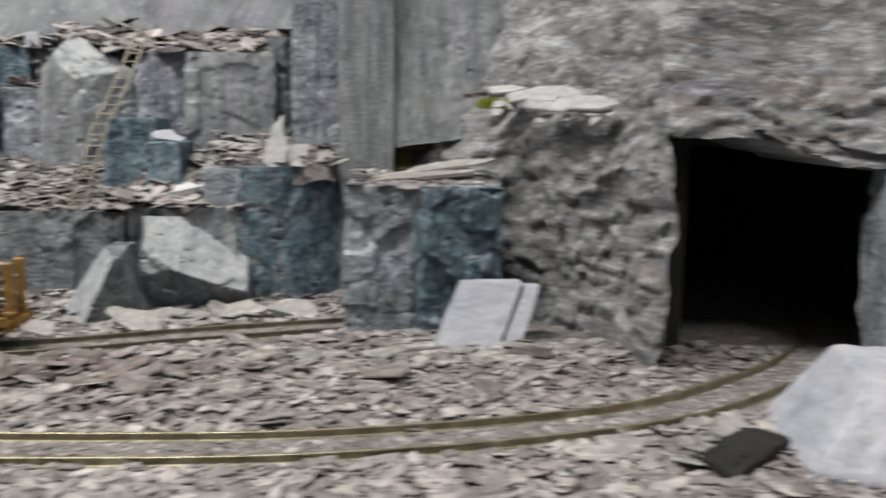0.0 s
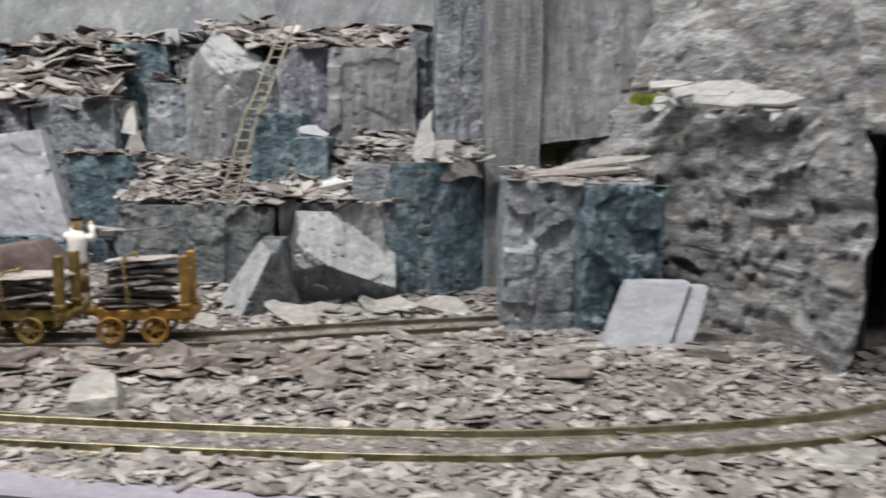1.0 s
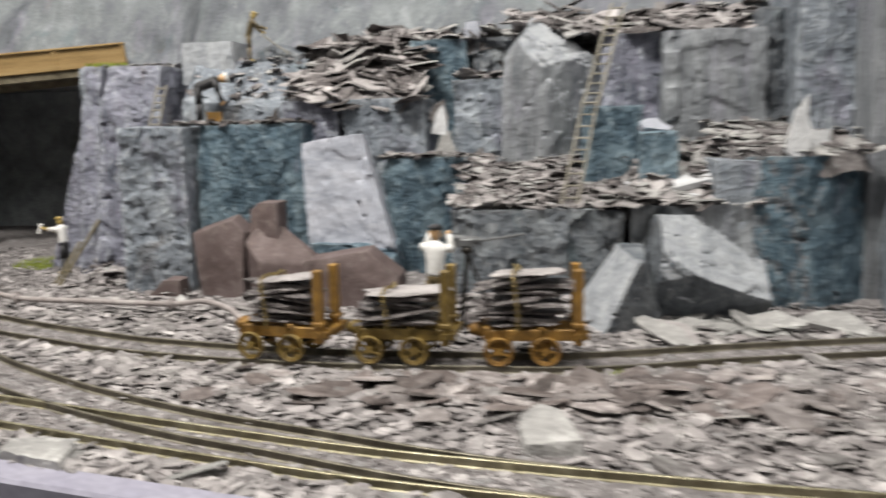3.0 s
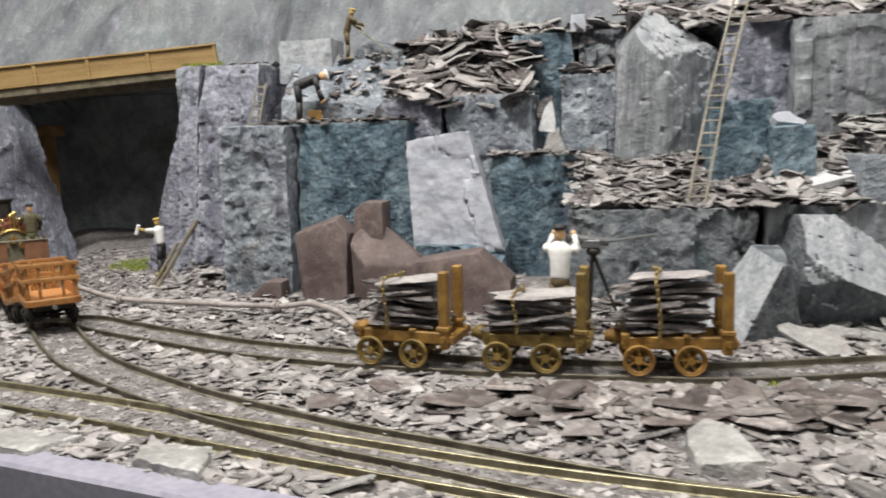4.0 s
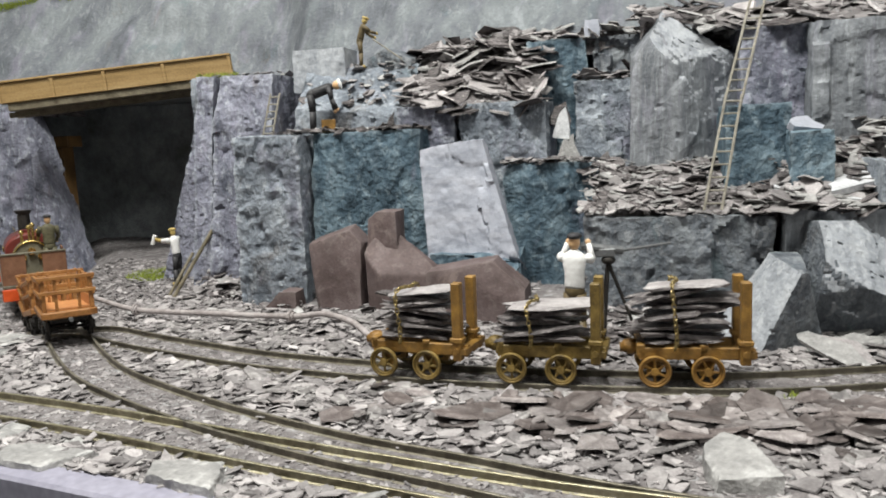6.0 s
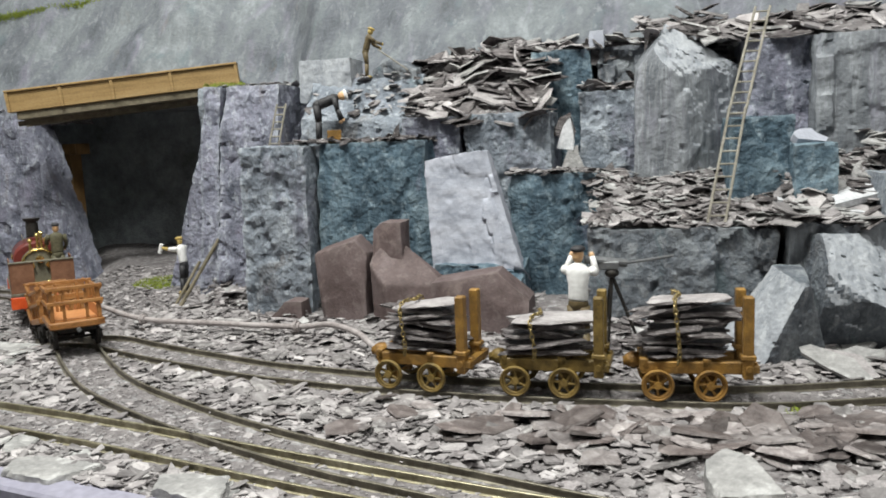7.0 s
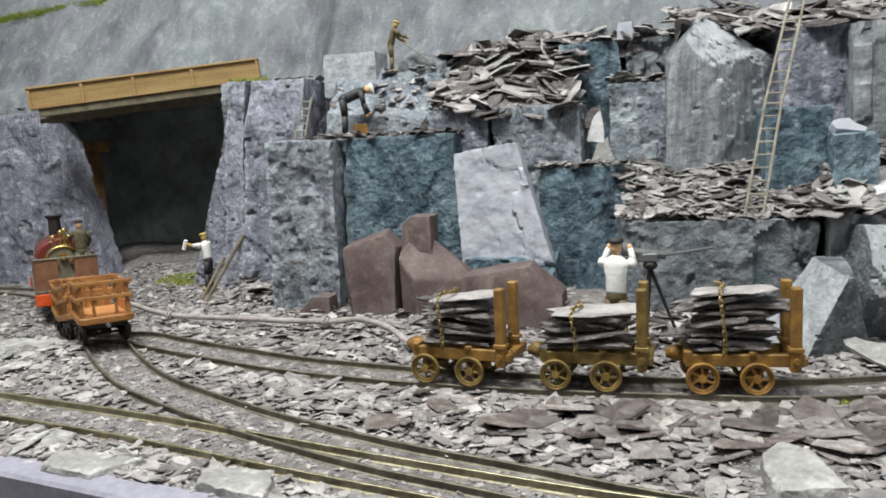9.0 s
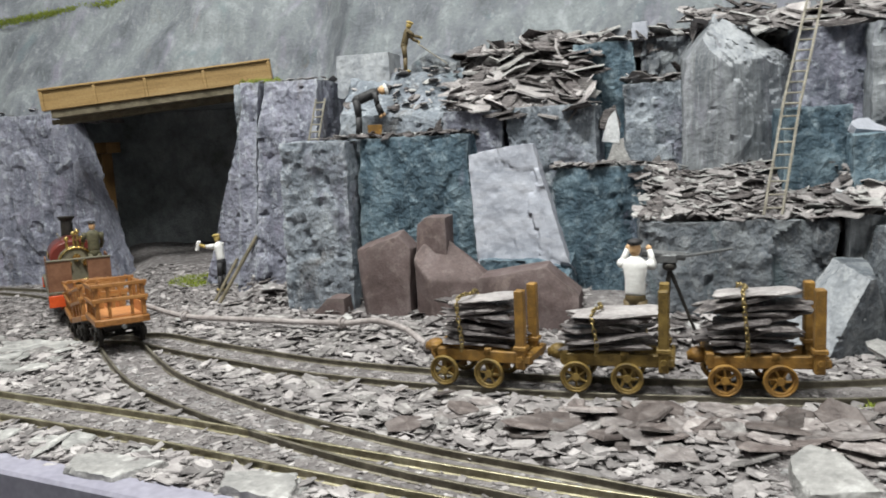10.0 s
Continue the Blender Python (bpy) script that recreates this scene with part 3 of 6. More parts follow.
def rubble_face():
    """The broken slope that runs from the column to the tunnel mouth and on over it."""
    foot = smooth_line([(0.43, 0.26, -0.01), (0.50, 0.225, -0.01), (0.575, 0.15, -0.01), (0.635, 0.03, -0.01), (0.660, -0.05, -0.01), (0.668, -0.088, -0.01)], 0.004)
    foot += smooth_line([(0.674, -0.0895, 0.186), (0.69, -0.094, 0.184), (0.75, -0.095, 0.176), (0.84, -0.096, 0.160), (0.95, -0.10, 0.150), (1.15, -0.09, 0.14)], 0.005)
    low, high = 44, 76
    k = low + high
    verts, faces = [], []
    for i, q in enumerate(foot):
        t = min(1, max(0, (q.x - 0.43) / 0.24))
        back = Vector((0.25, 0.35, 0)).lerp(Vector((0.05, 0.30, 0)), t)
        for j in range(k + 1):
            z = q.z + (0.1862 - q.z) * j / low if j <= low else 0.1862 + 0.334 * (j - low) / high
            s = z / 0.5
            v = Vector((q.x, q.y, z)) + back * (max(0, s - 0.30) ** 1.2) * 0.9
            w = Vector((v.x * 34 + v.y * 20, v.y * 30, v.z * 120)) + 1.6 * noise.noise_vector(v * 28)
            c = noise.cell(w)
            calm = 1 - 0.65 * min(1, max(0, (s - 0.42) / 0.1))
            v += fbm(v, 12, 3) * 0.009 + fbm(v + Vector((3, 1, 2)), 5.5, 2) * 0.020 * min(1, max(0, (s - 0.40) / 0.12)) + Vector((-0.45, -0.75, 0)) * (c - 0.5) * 0.007 * calm + fbm(v, 110, 2) * 0.0018
            verts.append(v)
    for i in range(len(foot) - 1):
        corner = foot[i].z < 0.05 < foot[i + 1].z
        for j in range(low if corner else 0, k):
            a = i * (k + 1) + j
            faces.append((a, a + k + 1, a + k + 2, a + 1))
    n = len(verts)
    for i, q in enumerate(foot):
        if q.z > 0.05:
            a = Vector(verts[i * (k + 1)])
            verts.append(a + Vector((0, 0.14, 0.004)))
    m = [i for i, q in enumerate(foot) if q.z > 0.05]
    for r, (i, j) in enumerate(zip(m, m[1:])):
        faces.append((i * (k + 1), n + r, n + r + 1, j * (k + 1)))
    tagged(mesh_object("backdrop_rubble_face", verts, faces, "rubble_face_plaster", smooth=True), "steep grey broken slate face round the tunnel mouth", "rock face", kind="structure")


rubble_face()

# ---- rock blocks: left pillar and cave, columns, terraces ----
G, PU, B, D, S, PA, BR = ("grey_slate_rock", "purple_slate_rock", "blue_slate_rock", "dark_slate_rock", "smooth_grey_rock", "pale_slate_rock", "brown_slate_rock")
ROCKS = [
    # left of the cave: the pillar, its right edge sloping
    (dict(x=(-1.20, -0.845), y=(0.60, 0.645), z=(-0.04, 0.256), material=PU, label="purple-grey rock pillar with a sloping edge beside the cave", cuts=[((-0.860, 0.6, 0.0), (1, 0, 0.28))], rough=0.0045, steps=0.004, seed=1, cell=0.004)),
    (dict(x=(-0.60, -0.50), y=(0.62, 0.72), z=(-0.04, 0.27), material=PU, label="purple-grey rock jamb widening to its foot beside the cave", rough=0.005, seed=2, cell=0.006)),
    # tall columns
    (dict(x=(-0.590, -0.484), y=(0.42, 0.62), z=(-0.03, 0.268), material=G, label="tall grey rock column beside a deep crevice", rough=0.004, steps=0.003, seed=3, cuts=[((-0.516, 0.42, 0.2), (-1, 0, 0.04))])),
    (dict(x=(-0.600, -0.490), y=(0.412, 0.60), z=(-0.03, 0.225), material=PU, label="purple-grey rock foot spreading from the column into the cave", rough=0.005, seed=61, cuts=[((-0.517, 0.42, 0.198), (-1, 0, 0.33)), ((-0.52, 0.412, 0.1), (-0.3, -1, 0.1))])),
    (dict(x=(-0.486, -0.4615), y=(0.335, 0.55), z=(-0.01, 0.266), material=PU, label="narrow purple-grey rock column beside a deep crevice", rough=0.0035, seed=32, lean=(0.03, 0.12))),
    (dict(x=(-0.4565, -0.375), y=(0.325, 0.55), z=(-0.01, 0.264), material=PU, label="tall purple-grey rock column with a pitted surface", rough=0.004, steps=0.003, seed=4, lean=(0.03, 0.12))),
    (dict(x=(-0.380, -0.299), y=(0.265, 0.38), z=(-0.01, 0.187), material=G, label="rough grey rock block standing at the foot of the face", rough=0.0045, steps=0.004, seed=5)),
    (dict(x=(-0.297, -0.162), y=(0.285, 0.40), z=(-0.01, 0.188), material=B, label="large dark blue slate block with pale scratches", rough=0.0035, seed=6)),
    # behind, above the slab
    (dict(x=(-0.205, -0.135), y=(0.325, 0.44), z=(0.0, 0.214), material=PU, label="purple-grey rock block above the leaning slab", rough=0.003, seed=7)),
    (dict(x=(-0.134, -0.030), y=(0.325, 0.44), z=(0.0, 0.214), material=G, label="pitted grey rock block above the leaning slab", rough=0.0045, seed=8)),
    (dict(x=(-0.338, -0.195), y=(0.345, 0.47), z=(0.15, 0.270), material=G, label="pitted grey rock step sloping up behind the lower terrace", rough=0.005, seed=9, cuts=[((-0.26, 0.345, 0.212), (0.1, -0.95, 1))])),
    (dict(x=(-0.356, -0.286), y=(0.392, 0.44), z=(0.24, 0.2935), material="split_grey_rock", label="squared pale grey stone on the upper terrace", rough=0.003, seed=31)),
    (dict(x=(-0.078, 0.022), y=(0.285, 0.40), z=(-0.01, 0.147), material=B, label="blue slate block with vertical stains", rough=0.0035, seed=10)),
    (dict(x=(-0.006, 0.062), y=(0.36, 0.47), z=(0.05, 0.236), material=G, label="narrow blue-grey rock column capped with rubble", rough=0.0045, seed=11)),
    (dict(x=(-0.068, 0.010), y=(0.42, 0.52), z=(0.15, 0.288), material=B, label="blue rock block high on the terrace", rough=0.004, seed=12)),
    (dict(x=(0.012, 0.100), y=(0.43, 0.52), z=(0.15, 0.290), material=D, label="dark grey rock block behind the rubble-capped column", rough=0.005, steps=0.004, seed=33)),
    (dict(x=(0.057, 0.172), y=(0.30, 0.46), z=(0.05, 0.304), material=S, label="large smooth grey rock block with a peaked top and slanting facets", rough=0.0026, seed=13,
          cuts=[((0.089, 0.305, 0.297), (0.62, -0.1, 1)), ((0.089, 0.305, 0.297), (-1.35, -0.1, 1)), ((0.112, 0.300, 0.18), (0.75, -1, 0.10)), ((0.078, 0.300, 0.20), (-0.50, -1, 0.03)),
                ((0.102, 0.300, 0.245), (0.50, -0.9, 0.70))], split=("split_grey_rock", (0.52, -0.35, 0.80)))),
    (dict(x=(0.145, 0.206), y=(0.245, 0.36), z=(0.05, 0.198), material=B, label="dark blue rock block behind the ladder", rough=0.004, seed=14)),
    (dict(x=(0.165, 0.248), y=(0.315, 0.45), z=(0.05, 0.278), material=PU, label="purple-blue rock block at the top of the ladder", rough=0.004, seed=15)),
    (dict(x=(0.200, 0.236), y=(0.21, 0.32), z=(0.05, 0.172), material=B, label="pale blue rock stump beside the ladder", rough=0.004, seed=16)),
    # low bench behind the drill
    (dict(x=(0.012, 0.185), y=(0.185, 0.32), z=(-0.01, 0.100), material=D, label="long low grey rock bench behind the rock drill", rough=0.0035, steps=0.004, seed=17)),
    (dict(x=(0.188, 0.30), y=(0.170, 0.30), z=(-0.01, 0.105), material=S, label="grey rock bench below the fallen pale slabs", rough=0.004, seed=18)),
    # right part of the face
    (dict(x=(0.228, 0.335), y=(0.285, 0.40), z=(0.05, 0.276), material=S, label="tall grey rock block with a ledge across it", rough=0.003, steps=0.003, seed=64)),
    (dict(x=(0.325, 0.365), y=(0.30, 0.40), z=(0.05, 0.295), material=D, label="narrow dark rock column", rough=0.005, steps=0.006, seed=20)),
    (dict(x=(0.265, 0.305), y=(0.175, 0.30), z=(-0.01, 0.146), material=G, label="grey rock block under the rubble ledge", rough=0.003, seed=21)),
    (dict(x=(0.290, 0.415), y=(0.175, 0.32), z=(-0.01, 0.148), material=D, label="dark rock block with blue and brown faces", rough=0.004, seed=22, cuts=[((0.345, 0.175, 0.1), (0.60, -1, 0.1)), ((0.40, 0.2, 0.13), (0.7, -0.2, 1))], split=(B, (0.55, -0.85, 0.1)))),
    (dict(x=(0.355, 0.415), y=(0.255, 0.40), z=(0.05, 0.48), material=G, label="tall pale grey rock column", rough=0.004, steps=0.004, seed=23)),
    (dict(x=(0.408, 0.468), y=(0.205, 0.36), z=(-0.01, 0.48), material=S, label="very tall smooth grey rock column", rough=0.002, seed=24, cell=0.005)),
    (dict(x=(0.462, 0.60), y=(0.205, 0.36), z=(0.150, 0.44), material="smooth_grey_rock", label="purple-grey rock face over a dark hollow", rough=0.003, seed=25, lean=(0, 0.15), cuts=[((0.49, 0.2, 0.172), (0.14, 0, -1))])),
    (dict(x=(0.418, 0.548), y=(0.058, 0.21), z=(-0.01, 0.136), material=G, label="rough grey rock block standing out from the face", rough=0.004, steps=0.004, seed=26, turn=-4)),
    (dict(x=(0.468, 0.556), y=(0.050, 0.17), z=(-0.01, 0.133), material=B, label="blue slate block with broken edges", rough=0.006, steps=0.006, seed=27, turn=14)),
    # tunnel mouth
    (dict(x=(0.850, 1.10), y=(-0.108, -0.072), z=(-0.01, 0.185), material=G, label="grey rock jamb at the tunnel mouth", rough=0.005, steps=0.005, seed=29, cell=0.005)),
    (dict(x=(0.655, 0.90), y=(-0.34, -0.215), z=(-0.012, 0.047), material=PA, label="big pale split boulder beside the track", rough=0.003, seed=30, turn=-18,
          cuts=[((0.70, -0.28, 0.02), (-0.9, 0, 0.72)), ((0.78, -0.30, 0.035), (0.1, -0.75, 0.7))], group="boulders")),
]
for r in ROCKS:
    rock("rock_block", **{k: v for k, v in r.items()})

# a pale slab leaning on the face, and other lone stones
BOULDERS = [
    dict(x=(0.004, 0.022), y=(0.425, 0.440), z=(0.288, 0.309), material=PA, label="small white lump of rock on the high blue block", rough=0.002, seed=55, cell=0.002),
    dict(x=(-0.262, -0.205), y=(0.405, 0.435), z=(0.262, 0.290), material=D, label="dark rounded rock beside the brown figurine", rough=0.002, seed=53, cell=0.003, cuts=[((-0.25, 0.41, 0.285), (-0.5, -0.2, 1)), ((-0.225, 0.41, 0.285), (0.45, -0.2, 1))]),
    dict(x=(-0.150, -0.050), y=(0.246, 0.268), z=(0.030, 0.175), material=PA, label="tall pale lavender slate slab leaning on the rock face", rough=0.0026, steps=0.003, seed=41, lean=(-0.20, 0.12), turn=-2, taper=0.30,
         cuts=[((-0.146, 0.257, 0.164), (-0.16, 0, 1)), ((-0.105, 0.246, 0.045), (0.15, -0.6, -1))]),
    dict(x=(-0.150, -0.055), y=(0.235, 0.30), z=(-0.01, 0.058), material=B, label="blue-grey rock foot below the pale slab", rough=0.004, seed=42, cuts=[((-0.10, 0.235, 0.058), (0.4, -0.6, 1))]),
    dict(x=(-0.283, -0.221), y=(0.222, 0.265), z=(-0.008, 0.090), material=BR, label="brown-purple slate boulder with a pointed top", rough=0.0015, seed=43, cell=0.005,
         cuts=[((-0.235, 0.23, 0.086), (-0.33, -0.1, 1)), ((-0.233, 0.23, 0.085), (1.15, 0, 1)), ((-0.277, 0.23, 0.04), (-1, -0.5, -0.12)), ((-0.262, 0.222, 0.05), (-0.55, -1, 0.1)),
               ((-0.245, 0.220, 0.05), (0.30, -1, 0.25))]),
    dict(x=(-0.215, -0.180), y=(0.228, 0.262), z=(-0.008, 0.104), material=BR, label="tall narrow brown-purple slate boulder with a squared top", rough=0.0012, seed=44, cell=0.004,
         cuts=[((-0.208, 0.23, 0.102), (-0.8, 0, 1)), ((-0.20, 0.229, 0.06), (-0.25, -1, 0.1))]),
    dict(x=(-0.213, -0.137), y=(0.205, 0.24), z=(-0.008, 0.084), material=BR, label="brown-purple slate boulder with a sloping shoulder", rough=0.0012, seed=56, cell=0.004,
         cuts=[((-0.183, 0.21, 0.081), (0.62, 0, 0.78)), ((-0.196, 0.21, 0.080), (-0.9, -0.3, 0.9)), ((-0.185, 0.207, 0.045), (0.22, -1, 0.18)), ((-0.200, 0.208, 0.045), (-0.8, -1, -0.1)), ((-0.16, 0.21, 0.04), (0.2, -0.8, 0.75))]),
    dict(x=(-0.140, -0.042), y=(0.185, 0.235), z=(-0.008, 0.060), material=BR, label="low brown-purple slate boulder with a sloping end", rough=0.0015, seed=45, cell=0.005,
         cuts=[((-0.075, 0.19, 0.059), (0.85, 0, 1)), ((-0.10, 0.19, 0.054), (-0.15, 0, 1)), ((-0.09, 0.184, 0.03), (0.1, -1, 0.3))]),
    dict(x=(-0.334, -0.296), y=(0.222, 0.25), z=(-0.008, 0.020), material=BR, label="small brown slate boulder", rough=0.0015, seed=46, cell=0.005, cuts=[((-0.325, 0.22, 0.01), (-1, 0, 1))]),
    dict(x=(0.132, 0.214), y=(0.100, 0.165), z=(-0.01, 0.070), material=D, label="dark grey boulder with a pale slanting split face", rough=0.002, seed=47, cell=0.002,
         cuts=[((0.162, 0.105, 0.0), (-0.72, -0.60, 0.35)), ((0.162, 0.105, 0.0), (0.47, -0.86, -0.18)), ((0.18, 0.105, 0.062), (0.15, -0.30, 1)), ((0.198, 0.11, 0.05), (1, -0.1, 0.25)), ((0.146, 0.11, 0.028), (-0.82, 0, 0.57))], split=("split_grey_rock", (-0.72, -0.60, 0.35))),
    dict(x=(0.200, 0.312), y=(0.128, 0.180), z=(-0.01, 0.104), material=D, label="dark rock with a pale slab face sliding off the bench", rough=0.0028, seed=66, cell=0.0025,
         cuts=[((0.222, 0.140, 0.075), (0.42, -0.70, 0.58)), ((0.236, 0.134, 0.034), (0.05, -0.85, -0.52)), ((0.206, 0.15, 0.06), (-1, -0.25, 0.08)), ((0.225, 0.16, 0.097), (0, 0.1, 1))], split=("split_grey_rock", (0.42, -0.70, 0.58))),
    # block added where only a shadow gap lies; its black is that shade
    dict(x=(0.622, 0.676), y=(-0.286, -0.262), z=(-0.012, 0.008), material="tunnel_rock", label="black slate block lying beside the pale boulder", rough=0.005, seed=58, cell=0.003, turn=35, cuts=[((0.645, -0.275, 0.006), (-0.3, -0.2, 1))]),
    dict(x=(0.097, 0.134), y=(-0.164, -0.120), z=(-0.008, 0.015), material="pale_rubble", label="pale grey flat-faced stone between the tracks", rough=0.002, seed=48, cell=0.004,
         cuts=[((0.112, -0.13, 0.013), (-0.12, -0.26, 1)), ((0.128, -0.13, 0.0), (1, 0.3, 0.5)), ((0.104, -0.122, 0.0), (-0.8, 0.7, 0.3)), ((0.124, -0.130, 0.0), (0.6, 0.9, 0.3)), ((0.097, -0.15, 0), (-1, -0.4, 0.2))]),
    dict(x=(0.492, 0.548), y=(-0.012, 0.006), z=(-0.008, 0.050), material=PA, label="pale split slate slab leaning beside the track", rough=0.0012, seed=49, lean=(0.50, 0.55), cell=0.003),
    dict(x=(0.552, 0.568), y=(-0.010, 0.008), z=(-0.008, 0.046), material=PA, label="narrow pale splinter split from the leaning slab", rough=0.0012, seed=52, lean=(0.50, 0.55), cell=0.003),
    dict(x=(-0.212, -0.150), y=(-0.208, -0.180), z=(-0.008, 0.003), material="pale_rubble", label="broad flat pale slate beside the front rail", rough=0.0035, seed=50, turn=-15, cell=0.003, cuts=[((-0.160, -0.19, 0), (1, 0.6, 0.4)), ((-0.205, -0.20, 0), (-1, -0.7, 0.3)), ((-0.20, -0.183, 0), (-0.5, 1, 0.3))]),
    dict(x=(-0.322, -0.250), y=(-0.196, -0.168), z=(-0.008, 0.003), material="pale_rubble", label="broad flat pale slate beside the front rail", rough=0.0035, seed=51, turn=-10, cell=0.003, cuts=[((-0.262, -0.18, 0), (1, -0.5, 0.4)), ((-0.312, -0.19, 0), (-1, -0.6, 0.3)), ((-0.31, -0.172, 0), (-0.6, 1, 0.3))]),
]
for r in BOULDERS:
    rock("boulder", **{"group": "lone boulders", "category": "boulder", **r})


# ---- tunnel and cave ----
def shell(name, x, y, z, material, label):
    """A dark hollow: floor, sides, back and roof with thickness, open to the front."""
    (x0, x1), (y0, y1), (z0, z1) = x, y, z
    bm = bmesh.new()
    w = 0.02
    add_box(bm, x0 - w, x0, y0, y1, z0, z1)
    add_box(bm, x1, x1 + w, y0, y1, z0, z1)
    add_box(bm, x0 - w, x1 + w, y1, y1 + w, z0, z1)
    add_box(bm, x0 - w, x1 + w, y0, y1 + w, z1 + 0.001, z1 + w)
    ob = part(name, bm, material, None)
    return tagged(ob, label, "tunnel", kind="structure")


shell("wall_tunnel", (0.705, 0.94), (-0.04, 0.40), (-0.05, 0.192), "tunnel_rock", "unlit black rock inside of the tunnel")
shell("wall_cave", (-1.35, -0.52), (0.65, 0.885), (-0.05, 0.262), "cave_rock", "dark rock inside of the cave under the bridge")
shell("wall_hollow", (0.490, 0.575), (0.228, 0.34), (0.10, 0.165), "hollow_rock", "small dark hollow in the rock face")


def bridge():
    a, b = Vector((-0.876, 0.484, 0.254)), Vector((-0.548, 0.605, 0.287))
    d = b - a
    ang = math.degrees(math.atan2(d.y, d.x))
    rise = -math.degrees(math.atan2(d.z, math.hypot(d.x, d.y)))
    ln = d.length
    t = empty("bridge", pose(*a, 0, rise, ang), "tan timber plate-girder bridge over the mouth of the cave", "bridge")
    bm = bmesh.new()
    add_box(bm, 0, ln, 0.0, 0.012, 0, 0.030, 0.0008)
    part("girder", bm, "tan_timber", t)
    for k in range(5):
        bm = bmesh.new()
        u = ln * (0, 0.225, 0.445, 0.70, 0.985)[k]
        add_box(bm, u, u + 0.005, -0.003, -0.0002, 0.0, 0.030, 0.0006)
        part("stiffener", bm, "tan_timber", t)
    bm = bmesh.new()
    add_box(bm, 0, ln, -0.004, 0.016, 0.0302, 0.0335, 0.0006)
    part("top_flange", bm, "tan_timber", t)
    bm = bmesh.new()
    add_box(bm, 0.01, ln * 0.86, 0.004, 0.07, -0.012, -0.0005, 0.0006)
    part("deck", bm, "old_pole_timber", t, "grey-brown underside deck")
    for y in (0.03, 0.06):
        bm = bmesh.new()
        add_box(bm, 0.0, ln * 0.86, y, y + 0.008, -0.02, -0.0125)
        part("joist", bm, "old_pole_timber", t)


bridge()


def cave_post():
    t = empty("timber_post", pose(-0.972, 0.72, -0.034), "brown timber post with a cap inside the cave", "post")
    bm = bmesh.new()
    add_box(bm, -0.024, 0.024, -0.015, 0.015, 0, 0.220, 0.001)
    part("shaft", bm, "brown_timber", t)
    bm = bmesh.new()
    add_box(bm, -0.040, 0.040, -0.02, 0.02, 0.2202, 0.240, 0.001)
    part("cap", bm, "brown_timber", t)


cave_post()


# ---- track ----
def track(name, line, label, mats):
    t = empty(name, pose(0, 0, 0), label, "track")
    t["kind"] = "structure"
    prof = [(-0.0018, -0.006), (0.0018, -0.006), (0.0018, -0.0053), (0.0005, -0.0047), (0.0005, -0.0016), (0.0011, -0.0012), (0.0011, -0.0002), (0.0008, 0), (-0.0008, 0), (-0.0011, -0.0002), (-0.0011, -0.0012), (-0.0005, -0.0016), (-0.0005, -0.0047), (-0.0018, -0.0053)]
    for side in (-1, 1):
        bm = bmesh.new()
        add_sweep(bm, offset(line, side * GAUGE / 2), prof)
        part("rail", bm, mats, t)


track("front_track", FRONT, "narrow-gauge track with worn brass rails along the layout front", "brass_rail")
track("branch_track", BRANCH, "branch track with dull brass rails curving away to the back", "tarnished_rail")
track("siding_track", SIDING, "siding track with dark tarnished rails under the loaded wagons", "tarnished_rail")


# ---- slate rubble ----
def clear_of_rails(x, y):
    if 0.083 < x < 0.145 and -0.172 < y < -0.102:
        return 0.0
    d = TRACK_PTS - (x, y)
    r = float(np.sqrt((d ** 2).sum(1).min()))
    return r


def scree():
    rng = random.Random(7)
    spots = []
    while len(spots) < 40000:
        x = rng.uniform(-1.15, 0.86)
        y0 = fascia_y(x) + 0.003
        y = y0 + (0.60 - y0) * rng.random() ** 1.25
        back = 0.60 if x < -0.5 else 0.30 if x < -0.04 else 0.19 if x < 0.42 else 0.06 if x < 0.56 else -0.02
        if y > back:
            continue
        r = clear_of_rails(x, y)
        if abs(r - GAUGE / 2) < 0.0042:
            continue
        low = r < 0.024
        z = ground_height(x, y) + (0.0004 if low else rng.uniform(0.0004, 0.003))
        spots.append((x, y, z, (0.42 if low else 0.8) * (0.75 if y > 0.3 else 1), 0.0))
    v, f, _ = chip_mesh(rng, spots, 0.0017, 0.0115, 0.10, 0.20)
    tagged(mesh_object("slate_scree", v, f, "slate_chips"), "loose purple-grey slate chips covering the ground", "slate chips", kind="stuff")


scree()


def slate_shapes(count, thick, seed, material):
    """Some different flat broken slates of unit size, shared by all loose slates of a kind."""
    rng = random.Random(seed)
    out = []
    for _ in range(count):
        k = rng.choice((5, 6, 7, 8))
        ring = []
        st = rng.uniform(0.5, 0.9)
        for i in range(k):
            a = 2 * math.pi * (i + 0.5 * rng.random()) / k
            q = rng.uniform(0.62, 1.2)
            ring.append((q * math.cos(a), st * q * math.sin(a)))
        h = thick * rng.uniform(0.6, 1.5)
        verts = [(u * 1.07, v * 1.07, -h) for u, v in ring] + [(u * 1.02, v * 1.05, 0.1 * h) for u, v in ring] + [(u * 0.95, v * 0.93, h * rng.uniform(0.75, 1.1)) for u, v in ring]
        faces = [tuple(range(2 * k, 3 * k)), tuple(reversed(range(k)))]
        for r in (0, 1):
            for i in range(k):
                j = (i + 1) % k
                faces.append((r * k + i, r * k + j, r * k + k + j, r * k + k + i))
        me = bpy.data.meshes.new("slate")
        me.from_pydata(verts, [], faces)
        me.materials.append(MATS[material])
        out.append(me)
    return out


